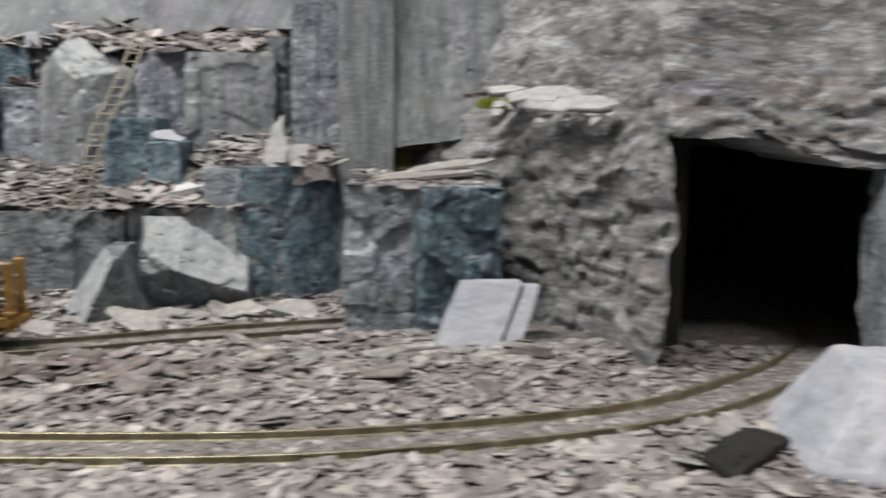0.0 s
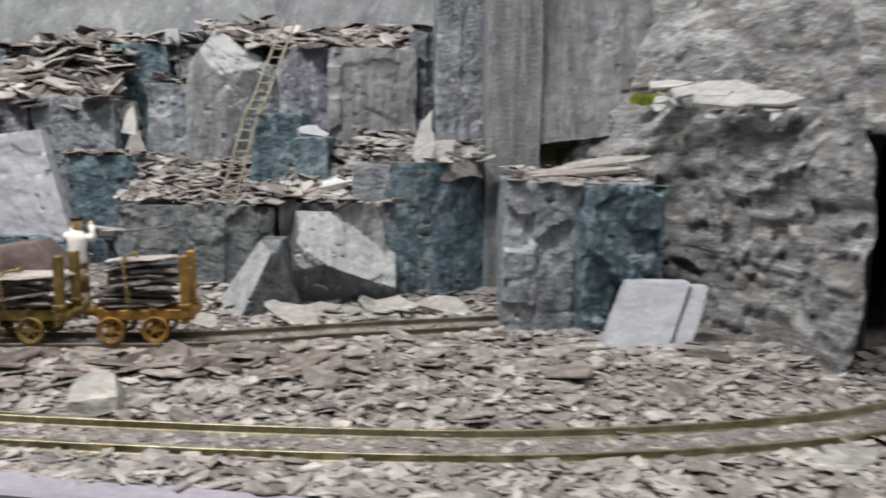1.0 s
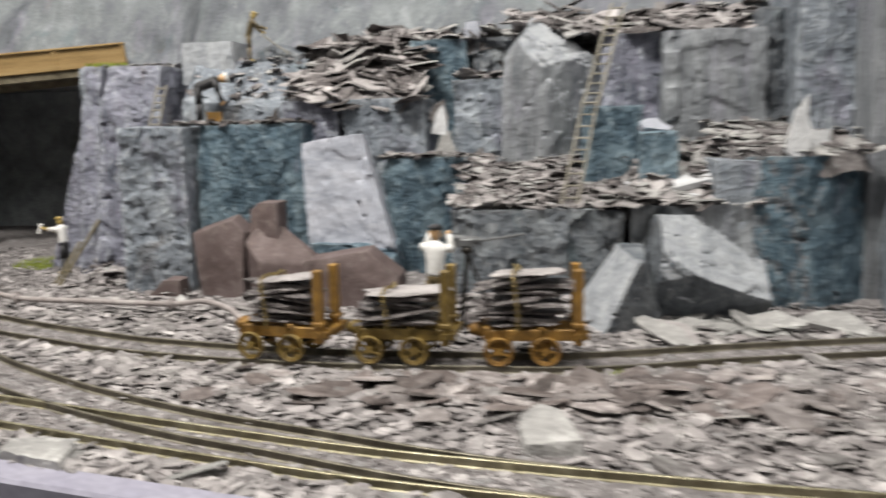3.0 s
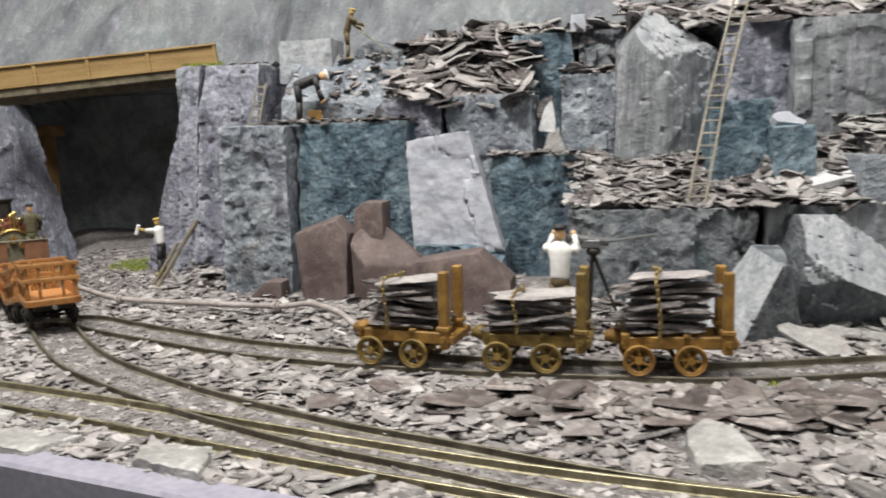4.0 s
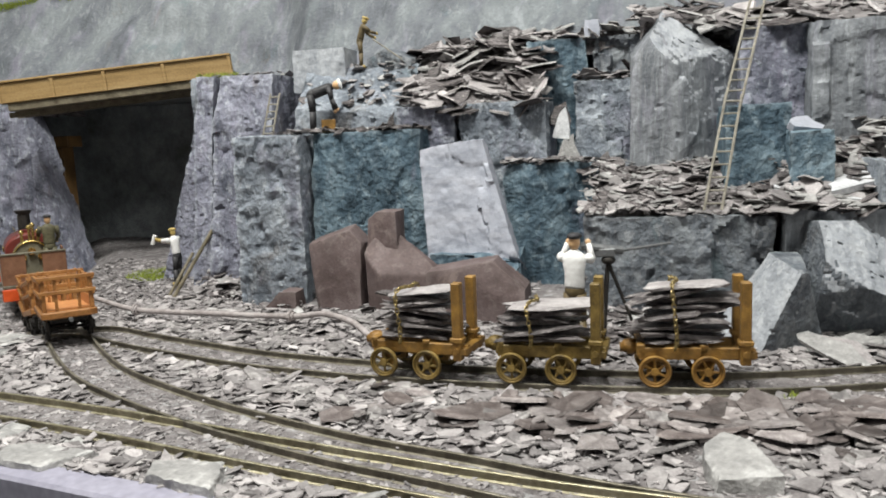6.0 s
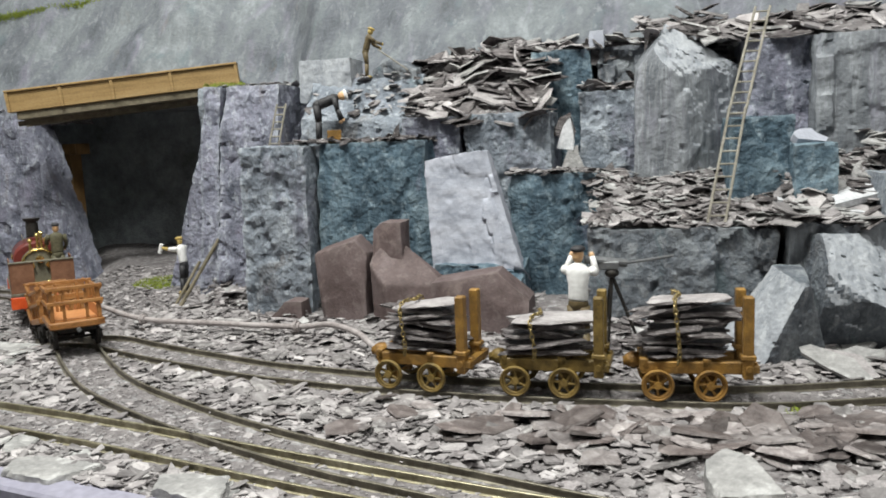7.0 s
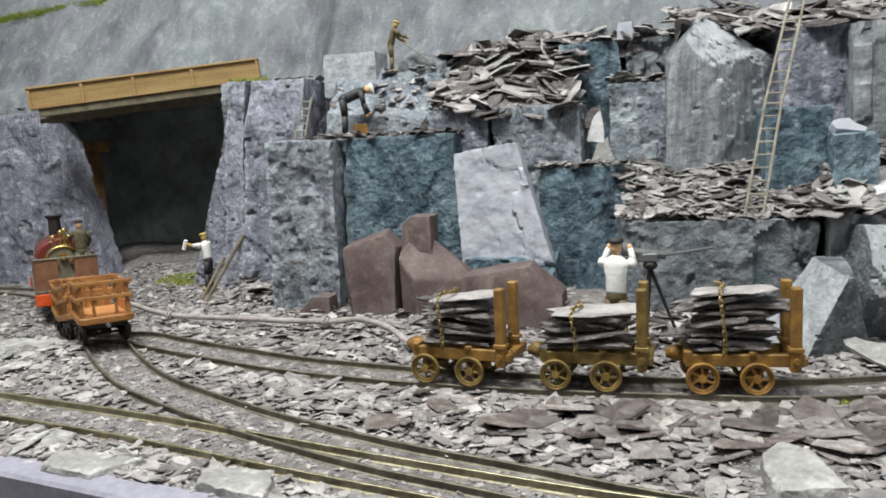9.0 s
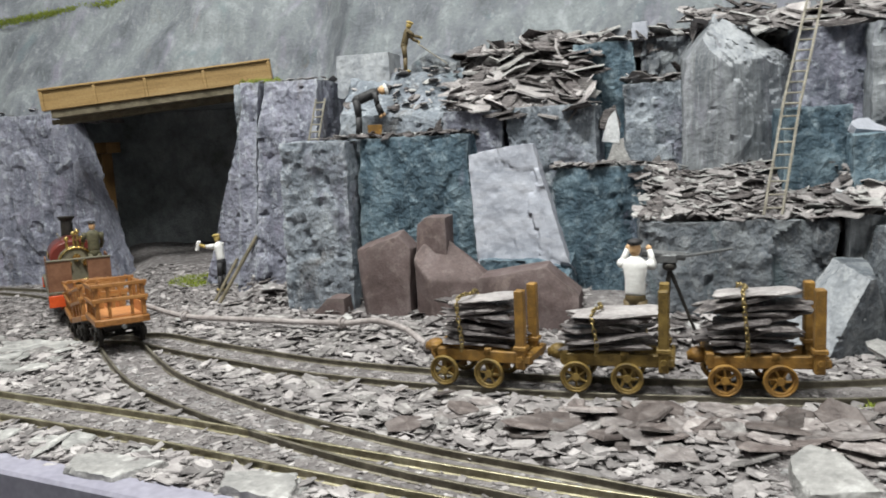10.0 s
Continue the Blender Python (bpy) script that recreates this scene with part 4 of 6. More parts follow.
def loose_slates(name, shapes, spots, smin, smax, tilt, label, seed):
    """Slates that can be told apart, each an object of its own under one spread."""
    rng = random.Random(seed)
    t = empty(name, pose(0, 0, 0), label, "slate waste")
    for x, y, z in spots(rng):
        ob = new("slate", rng.choice(shapes))
        ob.parent = t
        r = min(smin + (smax - smin) * rng.random() ** 1.6, max(0.006, 0.85 * (clear_of_rails(x, y) - GAUGE / 2)))
        ob.matrix_basis = Matrix.LocRotScale((x, y, z), Euler((rng.gauss(0, tilt), rng.gauss(0, tilt), rng.random() * 6.3)), (r, r, r * rng.uniform(0.8, 1.3)))


def waste_spots(rng):
    n = 0
    while n < 290:
        x, y = rng.uniform(-0.45, 0.62), rng.uniform(-0.26, 0.16)
        if clear_of_rails(x, y) < 0.034 or y < fascia_y(x) + 0.018 or (x > 0.40 and y > 0.02):
            continue
        n += 1
        yield x, y, ground_height(x, y) + rng.uniform(0.0015, 0.004)


def dark_spots(rng):
    n = 0
    while n < 130:
        x, y = rng.gauss(0.14, 0.12), rng.gauss(-0.068, 0.022)
        if clear_of_rails(x, y) > 0.042:
            n += 1
            yield x, y, ground_height(x, y) + rng.uniform(0.001, 0.007)


def pale_spots(rng):
    for cx, cy, sx, sy, k in ((-0.60, 0.12, 0.05, 0.07, 56), (-0.545, 0.06, 0.02, 0.03, 26), (-0.72, 0.16, 0.07, 0.05, 40), (0.30, 0.125, 0.07, 0.012, 46), (0.50, -0.02, 0.06, 0.02, 16),
                              (0.1, -0.23, 0.2, 0.012, 26), (0.6, -0.25, 0.08, 0.02, 24), (-0.2, -0.185, 0.10, 0.008, 30), (-0.36, -0.147, 0.06, 0.008, 22)):
        for _ in range(k):
            x, y = rng.gauss(cx, sx), rng.gauss(cy, sy)
            if clear_of_rails(x, y) > 0.034 and y > fascia_y(x) + 0.018:
                yield x, y, ground_height(x, y) + rng.uniform(0.0015, 0.005)


loose_slates("slate_waste", slate_shapes(20, 0.05, 1, "loose_slate"), waste_spots, 0.005, 0.016, 0.22, "broad broken grey slates lying between the tracks", 41)
loose_slates("dark_slate_heap", slate_shapes(20, 0.045, 2, "loose_dark_slate"), dark_spots, 0.006, 0.024, 0.16, "heap of dark purple slates between siding and front track", 42)
loose_slates("slate_waste", slate_shapes(20, 0.05, 8, "loose_lilac_slate"), dark_spots, 0.006, 0.021, 0.16, "lilac-grey broken slates heaped between siding and front track", 47)
loose_slates("pale_slate_waste", slate_shapes(16, 0.05, 3, "loose_pale_slate"), pale_spots, 0.006, 0.024, 0.13, "pale grey slates strewn on the ground", 43)


def heap(name, x, y, height, count, smin, smax, label, material="slate_chips", seed=0, tilt=0.3, under=True, keep=None, pale=0.10):
    """A heap of slates on a ledge: a low bed and the slates on it."""
    rng = random.Random(seed)
    spots = []
    while len(spots) < count:
        u, v = rng.uniform(*x), rng.uniform(*y)
        if keep and not keep(u, v):
            continue
        spots.append((u, v, height(u, v) + rng.uniform(0, 0.0025), 1, rng.uniform(-0.1, 0.9) * math.atan((height(u, v + 0.02) - height(u, v - 0.02)) / 0.04)))
    vs, fs, owner = chip_mesh(rng, spots, smin, smax, 0.09, tilt * 0.8)
    light = [rng.random() < pale for _ in spots]
    dark = [rng.random() < 0.42 for _ in spots]
    slots = [2 if light[c] else 3 if dark[c] else 0 for c in owner]
    if under:
        x, y = (x[0] + 0.008, x[1] - 0.008), (y[0] + 0.008, y[1] - 0.004)
        nx, ny = max(4, int((x[1] - x[0]) / 0.006)), max(4, int((y[1] - y[0]) / 0.006))
        o = len(vs)
        for i in range(nx + 1):
            for j in range(ny + 1):
                u, v = x[0] + (x[1] - x[0]) * i / nx, y[0] + (y[1] - y[0]) * j / ny
                edge = min(i, nx - i, j, ny - j)
                vs.append((u, v, height(u, v) - (0.02 if edge == 0 else 0.0) + 0.003 * noise.noise(Vector((u, v, 0)) * 90)))
        for i in range(nx):
            for j in range(ny):
                a = o + i * (ny + 1) + j
                if keep and not keep(vs[a][0], vs[a][1]):
                    continue
                fs.append((a, a + ny + 1, a + ny + 2, a + 1))
                slots.append(1)
    ob = mesh_object(name, vs, fs, [material, "slate_waste_bed", "pale_rubble", "dark_slates"], slots=slots)
    return tagged(ob, label, "slate heap", kind="stuff")


def lump(u, v, f=16, a=0.012):
    return a * noise.noise(Vector((u * f, v * f, 1.7)))


heap("terrace_rubble", (-0.205, -0.035), (0.328, 0.475), lambda u, v: 0.213 + max(0, v - 0.335) * 0.62 * (1 + 0.9 * (u + 0.12)) + lump(u, v, 16, 0.012), 330, 0.004, 0.027,
     "slate rubble sloping up the quarry terraces", seed=11, tilt=0.42, pale=0.12)
heap("terrace_rubble", (-0.345, -0.165), (0.288, 0.345), lambda u, v: 0.190 + lump(u, v, 30, 0.003), 330, 0.002, 0.010, "slate chips along the lip of the lower terrace", seed=12, under=False, material="dark_slates")
heap("terrace_rubble", (-0.335, -0.20), (0.352, 0.46), lambda u, v: min(0.271, 0.213 + (v - 0.345) * 0.95), 150, 0.002, 0.010, "slate chips strewn on the sloping rock step", seed=26, under=False)
heap("terrace_rubble", (-0.21, -0.06), (0.43, 0.50), lambda u, v: 0.276 + 0.10 * max(0, u + 0.21) + (v - 0.43) * 0.3 + lump(u, v, 20, 0.010), 130, 0.005, 0.027, "slate rubble on the upper terrace", seed=13, tilt=0.40)
heap("terrace_rubble", (-0.066, 0.095), (0.425, 0.50), lambda u, v: 0.292 + 0.06 * max(0, u) + lump(u, v, 24, 0.008), 170, 0.005, 0.016, "slate rubble on the high blue block", seed=27, tilt=0.35)
heap("terrace_rubble", (-0.004, 0.060), (0.362, 0.44), lambda u, v: 0.240 + lump(u, v, 40, 0.008), 90, 0.004, 0.013, "slates piled on a rock column", seed=14, tilt=0.4)
heap("terrace_rubble", (0.012, 0.200), (0.186, 0.315), lambda u, v: 0.101 + (v - 0.186) * 0.36 + lump(u, v, 22, 0.008), 900, 0.002, 0.0125, "pale slate rubble on the bench below the ladder", seed=15, pale=0.22, tilt=0.30)
heap("terrace_rubble", (0.19, 0.305), (0.172, 0.30), lambda u, v: 0.104 + (v - 0.172) * 0.50 + lump(u, v, 22, 0.010), 420, 0.003, 0.019, "slate rubble on the ledge beside the ladder", seed=16, pale=0.35, tilt=0.26)
heap("terrace_rubble", (0.272, 0.412), (0.178, 0.30), lambda u, v: 0.148 + (v - 0.178) * 0.30 + lump(u, v, 26, 0.008), 240, 0.003, 0.014, "pale slates on a rock ledge", tilt=0.18, seed=17, material="pale_rubble")
heap("terrace_rubble", (0.108, 0.172), (0.375, 0.44), lambda u, v: 0.256 + (v - 0.375) * 0.55 + lump(u, v, 24, 0.008), 110, 0.004, 0.016, "slate rubble behind the peaked block", seed=28, tilt=0.38)
heap("terrace_rubble", (0.06, 0.34), (0.315, 0.42), lambda u, v: 0.279 + (v - 0.315) * 0.35 + lump(u, v, 24, 0.010), 300, 0.004, 0.024, "slate rubble along the top of the face", seed=18,
     keep=lambda u, v: u > 0.165 or v > 0.34)
heap("terrace_rubble", (-0.46, -0.37), (0.37, 0.56), lambda u, v: 0.2655 + lump(u, v, 24, 0.002), 110, 0.003, 0.009, "slate chips on top of the tall columns", seed=19, under=False)
heap("terrace_rubble", (-0.075, 0.02), (0.285, 0.33), lambda u, v: 0.149 + lump(u, v, 30, 0.002), 150, 0.003, 0.010, "slate chips on the blue block", seed=20, under=False)
heap("terrace_rubble", (0.420, 0.56), (0.052, 0.20), lambda u, v: 0.133 + (v - 0.05) * 0.08 + lump(u, v, 30, 0.003), 110, 0.003, 0.013, "pale slates on the standing block", tilt=0.15, seed=21, material="pale_rubble")
heap("foot_rubble", (-0.05, 0.15), (0.13, 0.19), lambda u, v: -0.002 + (v - 0.13) * 0.30 + lump(u, v, 30, 0.006), 300, 0.003, 0.012, "slate rubble at the foot of the bench", seed=22)
heap("foot_rubble", (-0.47, -0.385), (0.26, 0.36), lambda u, v: 0.000 + (v - 0.26) * 0.25 + lump(u, v, 30, 0.008), 200, 0.003, 0.013, "slate rubble against the tall columns", seed=23)
heap("foot_rubble", (-0.36, -0.05), (0.175, 0.235), lambda u, v: -0.003 + (v - 0.175) * 0.10 + lump(u, v, 30, 0.005), 420, 0.003, 0.011, "slate rubble along the foot of the brown boulders", seed=24)
heap("pillar_rubble", (-1.19, -0.90), (0.61, 0.73), lambda u, v: 0.262 + lump(u, v, 24, 0.008), 160, 0.004, 0.012, "slate chips on top of the rock pillar", seed=25)


def standing_slate(x, y, z, w, h, t, rx, ry, rz, material, label, tip=0.4):
    """One big thin slate with an uneven outline."""
    bm = bmesh.new()
    rng = random.Random(int(1e4 * (x + 3 * y + 7 * z)))
    outline = [(-0.5, 0.04), (-0.1, 0), (0.42, 0.02), (0.52, 0.34), (0.40 - tip * 0.3, 0.72), (0.12, 1.0), (-0.16, 0.82), (-0.36, 0.66), (-0.5, 0.3)]
    outline = [(a + rng.uniform(-0.08, 0.08), b + rng.uniform(-0.07, 0.07)) for a, b in outline]
    front = [bm.verts.new((a * w, -t / 2, b * h)) for a, b in outline]
    back = [bm.verts.new((a * w * 0.97, t / 2, b * h * 0.98)) for a, b in outline]
    bm.faces.new(front)
    bm.faces.new(list(reversed(back)))
    k = len(outline)
    for i in range(k):
        bm.faces.new((front[(i + 1) % k], front[i], back[i], back[(i + 1) % k]))
    ob = part("slate_slab", bm, material, None)
    ob.matrix_basis = pose(x, y, z, rx, ry, rz)
    tagged(ob, label, "slate", "single slates")


P_, K_ = "pale_rubble", "slate_chips"
for args in (
        (0.336, 0.186, 0.146, 0.021, 0.062, 0.004, -8, 12, 10, "white_slate", "pale pointed slate standing upright on the ledge"),
        (0.354, 0.198, 0.146, 0.028, 0.036, 0.004, -20, 35, 10, "white_slate", "pale slate propped on its edge"),
        (-0.017, 0.335, 0.172, 0.019, 0.033, 0.004, -6, 4, -10, "white_slate", "white slate standing on the ledge"),
        (-0.012, 0.330, 0.142, 0.026, 0.034, 0.005, -10, 6, 0, P_, "pale slate stacked under a white one"),
        (-0.020, 0.345, 0.185, 0.024, 0.030, 0.006, -10, 10, 20, "dark_slates", "dark slate behind the white slate"),
        (0.225, 0.195, 0.113, 0.085, 0.055, 0.006, -78, 8, -8, "white_slate", "broad pale slate lying on the ledge"),
        (0.260, 0.200, 0.122, 0.060, 0.040, 0.006, -75, -12, 20, "white_slate", "broad pale slate lying on the ledge"),
        (0.217, 0.240, 0.172, 0.034, 0.018, 0.007, -50, 8, 25, PA, "pale blue slate lump beside the ladder"),
        (0.235, 0.112, -0.001, 0.070, 0.020, 0.004, -70, 4, 18, P_, "long pale slate on the ground"),
        (0.300, 0.118, -0.001, 0.070, 0.030, 0.005, -72, -6, -10, P_, "long pale slate on the ground"),
        (0.355, 0.120, -0.001, 0.060, 0.030, 0.005, -68, 6, -25, P_, "pale slate on the ground below the dark block"),
        (0.500, 0.110, 0.141, 0.100, 0.040, 0.004, -80, -5, 4, K_, "flat slate bridging the hollow"),
        (0.520, 0.125, 0.149, 0.085, 0.035, 0.003, -80, -8, -4, P_, "flat pale slate over the hollow"),
        (-0.205, 0.300, 0.187, 0.008, 0.022, 0.004, 0, 14, 10, "dark_slates", "dark sliver of slate standing on the terrace lip"),
        (-0.200, 0.300, 0.187, 0.008, 0.018, 0.004, 0, -12, 30, "dark_slates", "dark sliver of slate standing on the terrace lip"),
        (0.565, 0.120, 0.226, 0.060, 0.025, 0.004, -75, -6, -30, "dark_slates", "dark slate on the slope"),
        (0.664, -0.248, 0.000, 0.036, 0.026, 0.003, -78, 4, 15, P_, "pale flat stone beside the big boulder"),
        (0.125, 0.070, -0.002, 0.045, 0.020, 0.003, -70, 6, -35, K_, "thin slate leaning beside the wagons"),
        (0.215, 0.085, 0.0, 0.055, 0.022, 0.003, -66, 14, -30, K_, "thin slate leaning on the rubble"),
        (0.205, 0.078, 0.002, 0.060, 0.020, 0.003, -62, 18, -34, P_, "thin pale slate leaning on the rubble")):
    standing_slate(*args)


def slope_slates():
    """Pale broken slates caught on the slope beside the tunnel."""
    rng = random.Random(77)
    t = empty("slope_slates", pose(0, 0, 0), "white broken slates lying on the slope beside the tunnel", "slate waste")
    shapes = slate_shapes(8, 0.08, 9, "loose_white_slate")
    a, b = Vector((0.574, 0.122, 0.228)), Vector((0.660, -0.010, 0.206))
    run = (b - a).normalized()
    for u, r, w in ((0.10, 0.030, 0.013), (0.34, 0.040, 0.020), (0.58, 0.038, 0.025), (0.80, 0.032, 0.022), (0.46, 0.030, 0.016)):
        n = Vector((-0.50 + rng.gauss(0, 0.05), -0.48 + rng.gauss(0, 0.05), 0.72)).normalized()
        side = n.cross(run).normalized()
        turn = Matrix((run, side, run.cross(side))).transposed().to_4x4()
        ob = new("slate", rng.choice(shapes))
        ob.parent = t
        ob.matrix_basis = Matrix.Translation(a.lerp(b, u) + Vector((-0.012, -0.008, 0.002))) @ turn @ Matrix.Rotation(rng.gauss(0, 0.15), 4, "Z") @ Matrix.Diagonal((r, w, 0.02, 1))
    for _ in range(20):
        u = rng.random()
        d = abs(rng.gauss(0, 0.013)) * (1.3 - u)
        q = a.lerp(b, u) + Vector((-0.40, -0.20, -0.9)) * d + Vector((-0.009, -0.006, 0.002))
        n = Vector((-0.55 + rng.gauss(0, 0.06), -0.55 + rng.gauss(0, 0.06), 0.62)).normalized()
        ob = new("slate", rng.choice(shapes))
        ob.parent = t
        r = rng.uniform(0.005, 0.012)
        ob.matrix_basis = Matrix.Translation(q) @ n.to_track_quat("Z", "Y").to_matrix().to_4x4() @ Matrix.Rotation(rng.random() * 6.3, 4, "Z") @ Matrix.Diagonal((r, r, r, 1))


slope_slates()


def left_spots(rng):
    n = 0
    while n < 260:
        x, y = rng.uniform(-0.78, -0.08), rng.uniform(-0.17, 0.30)
        if clear_of_rails(x, y) < 0.036 or y < fascia_y(x) + 0.018:
            continue
        n += 1
        yield x, y, ground_height(x, y) + rng.uniform(0.001, 0.0035)


loose_slates("slate_waste", slate_shapes(16, 0.05, 6, "loose_slate"), left_spots, 0.005, 0.015, 0.2, "broken grey slates lying round the branch track", 44)


# ---- wheels, chains ----
def spoked_wheel(parent, x, y, z, r, material, spokes=6, side=-1):
    """A flanged wheel whose face looks along -y (side -1) or +y."""
    m = pose(x, y, z, 90, 0, 0)
    bm = bmesh.new()
    add_ring(bm, m, r - 0.0017, 0.0019, 28, 6)
    add_ring(bm, m @ Matrix.Translation((0, 0, side * 0.0022)), r - 0.0006, 0.0009, 28, 5)
    w = part("wheel", bm, material, parent)
    bm = bmesh.new()
    add_rod(bm, (x, y - 0.0026, z), (x, y + 0.0026, z), 0.0028, seg=12)
    part("hub", bm, material, w)
    for k in range(spokes):
        a = 2 * math.pi * k / spokes + x * 40
        bm = bmesh.new()
        add_rod(bm, (x + 0.002 * math.cos(a), y, z + 0.002 * math.sin(a)), (x + (r - 0.002) * math.cos(a + 0.25), y, z + (r - 0.002) * math.sin(a + 0.25)), 0.0011, 0.0009, 6)
        part("spoke", bm, material, w)
    return w


def chain_mesh(points, link=0.0042, wire=0.0006):
    bm = bmesh.new()
    line = smooth_line(points, link * 0.72)
    for i, (a, b) in enumerate(zip(line, line[1:])):
        d = (b - a).normalized()
        m = Matrix.Translation((a + b) / 2) @ d.to_track_quat("X", "Z").to_matrix().to_4x4() @ Matrix.Rotation(radians(90 * (i % 2) + 20), 4, "X") @ Matrix.Diagonal((1.25, 0.8, 1, 1))
        add_ring(bm, m, link * 0.42, wire, 10, 5)
    return bm


# ---- loaded slate wagons on the siding ----
def slate_wagon(mat, seed, label, layers, lean):
    rng = random.Random(seed)
    t = empty("slate_wagon", pose(0, 0, 0), label, "wagon", "loaded slate wagons on the siding")
    for y in (-0.0135, 0.0135):
        bm = bmesh.new()
        add_box(bm, -0.029, 0.050, y - 0.003, y + 0.003, 0.0185, 0.0275, 0.0007)
        part("side_beam", bm, mat, t)
    for x in (-0.027, 0.016, 0.0475):
        bm = bmesh.new()
        add_box(bm, x - 0.003, x + 0.003, -0.0165 if x < 0.04 else -0.021, 0.0165 if x < 0.04 else 0.021, 0.0205, 0.0295 if x < 0.04 else 0.026, 0.0006)
        part("cross_beam", bm, mat, t)
    for y in (-0.0175, 0.0125):
        bm = bmesh.new()
        add_box(bm, 0.0395, 0.0465, y - 0.0040, y + 0.0035, 0.016, 0.0745, 0.0008)
        s = part("stake", bm, mat, t)
        bm = bmesh.new()
        add_box(bm, 0.038, 0.048, y - 0.0050, y + 0.0045, 0.030, 0.0335, 0.0006)
        part("stake_band", bm, mat, s)
        bm = bmesh.new()
        add_rod(bm, (0.043, y - 0.006, 0.024), (0.043, y + 0.006, 0.024), 0.0022)
        part("bolt", bm, mat, s)
    for x, y in ((-0.018, 0), (0.018, 0)):
        bm = bmesh.new()
        add_rod(bm, (x, -0.02, 0.0112), (x, 0.02, 0.0112), 0.0016)
        ax = part("axle", bm, "black_iron", t)
        for s in (-1, 1):
            spoked_wheel(ax, x, s * 0.0190, 0.0112, 0.0112, "olive_rust_paint" if seed == 3 else mat, 6, -s)
            bm = bmesh.new()
            add_box(bm, x - 0.005, x + 0.005, s * 0.0125 - 0.002, s * 0.0125 + 0.002, 0.006, 0.0185, 0.0008)
            part("axle_box", bm, mat, t)
    # drawhook block at the open end
    bm = bmesh.new()
    add_ball(bm, (-0.033, 0, 0.0245), 0.008, 0.007, 0.006, 10, 8)
    add_rod(bm, (-0.041, 0, 0.0235), (-0.028, 0, 0.0245), 0.0035)
    part("drawhook", bm, mat, t, smooth=True)
    # the slates, one by one
    z = 0.0298
    for k in range(layers):
        ln, wd, h = rng.uniform(0.060, 0.084), rng.uniform(0.028, 0.041), rng.uniform(0.0016, 0.0046)
        n = 21
        outline = []
        for i in range(n):
            a = 2 * math.pi * (i + 0.3 * rng.random()) / n
            ca, sa = math.cos(a), math.sin(a)
            q = 1 / max(abs(ca), abs(sa)) ** 0.8 * rng.uniform(0.66, 1.04)
            outline.append((0.5 * ln * ca * q * 0.93, 0.5 * wd * sa * q))
        bm = bmesh.new()
        tilt = rng.gauss(0, 0.065) + lean * (k / layers) * 0.10
        m = pose(0.002 + rng.gauss(0, 0.005), rng.gauss(0, 0.0015), z + h / 2, math.degrees(rng.gauss(0, 0.05)), -math.degrees(tilt), rng.gauss(0, 7))
        lo = [bm.verts.new(m @ Vector((a, b, -h / 2 + rng.uniform(0, 0.25) * h))) for a, b in outline]
        mid = [bm.verts.new(m @ Vector((a * rng.uniform(0.98, 1.08), b * rng.uniform(0.98, 1.08), rng.uniform(-0.3, 0.3) * h))) for a, b in outline]
        hi = [bm.verts.new(m @ Vector((a * rng.uniform(0.90, 0.98), b * rng.uniform(0.90, 0.98), h / 2 - rng.uniform(0, 0.25) * h))) for a, b in outline]
        bm.faces.new(list(reversed(lo)))
        bm.faces.new(hi)
        for i in range(n):
            j = (i + 1) % n
            bm.faces.new((lo[i], lo[j], mid[j], mid[i]))
            bm.faces.new((mid[i], mid[j], hi[j], hi[i]))
        # top slate coloured paler: the light from above is put into its colour
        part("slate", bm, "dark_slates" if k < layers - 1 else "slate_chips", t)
        z += h * 1.0 + 0.0009
    c = -0.004
    part("load_chain", chain_mesh([(c, -0.0185, 0.027), (c + 0.001, -0.0200, 0.036), (c - 0.002, -0.0195, z - 0.004), (c - 0.001, -0.012, z + 0.0015), (c + 0.003, 0.0, z + 0.0012), (c, 0.012, z + 0.001), (c, 0.0195, z - 0.004), (c, 0.0185, 0.027)]), "chain_brass", t, "rusty brass load chain")
    return t


for x, y, rz, mat, seed, label, layers, lean in (
        (-0.1055, 0.0175, -9, "ochre_rust_paint", 3, "rust-ochre slate wagon loaded with dark slates under a chain", 9, 0.4),
        (-0.008, 0.0130, -2, "olive_rust_paint", 5, "olive-brown slate wagon with a low load of dark slates", 7, 0.25),
        (0.0915, 0.0155, 4, "ochre_rust_paint", 8, "bright ochre slate wagon piled high with dark slates", 10, 0.5)):
    slate_wagon(mat, seed, label, layers, lean).matrix_basis = pose(x, y, 0, 0, 0, rz)


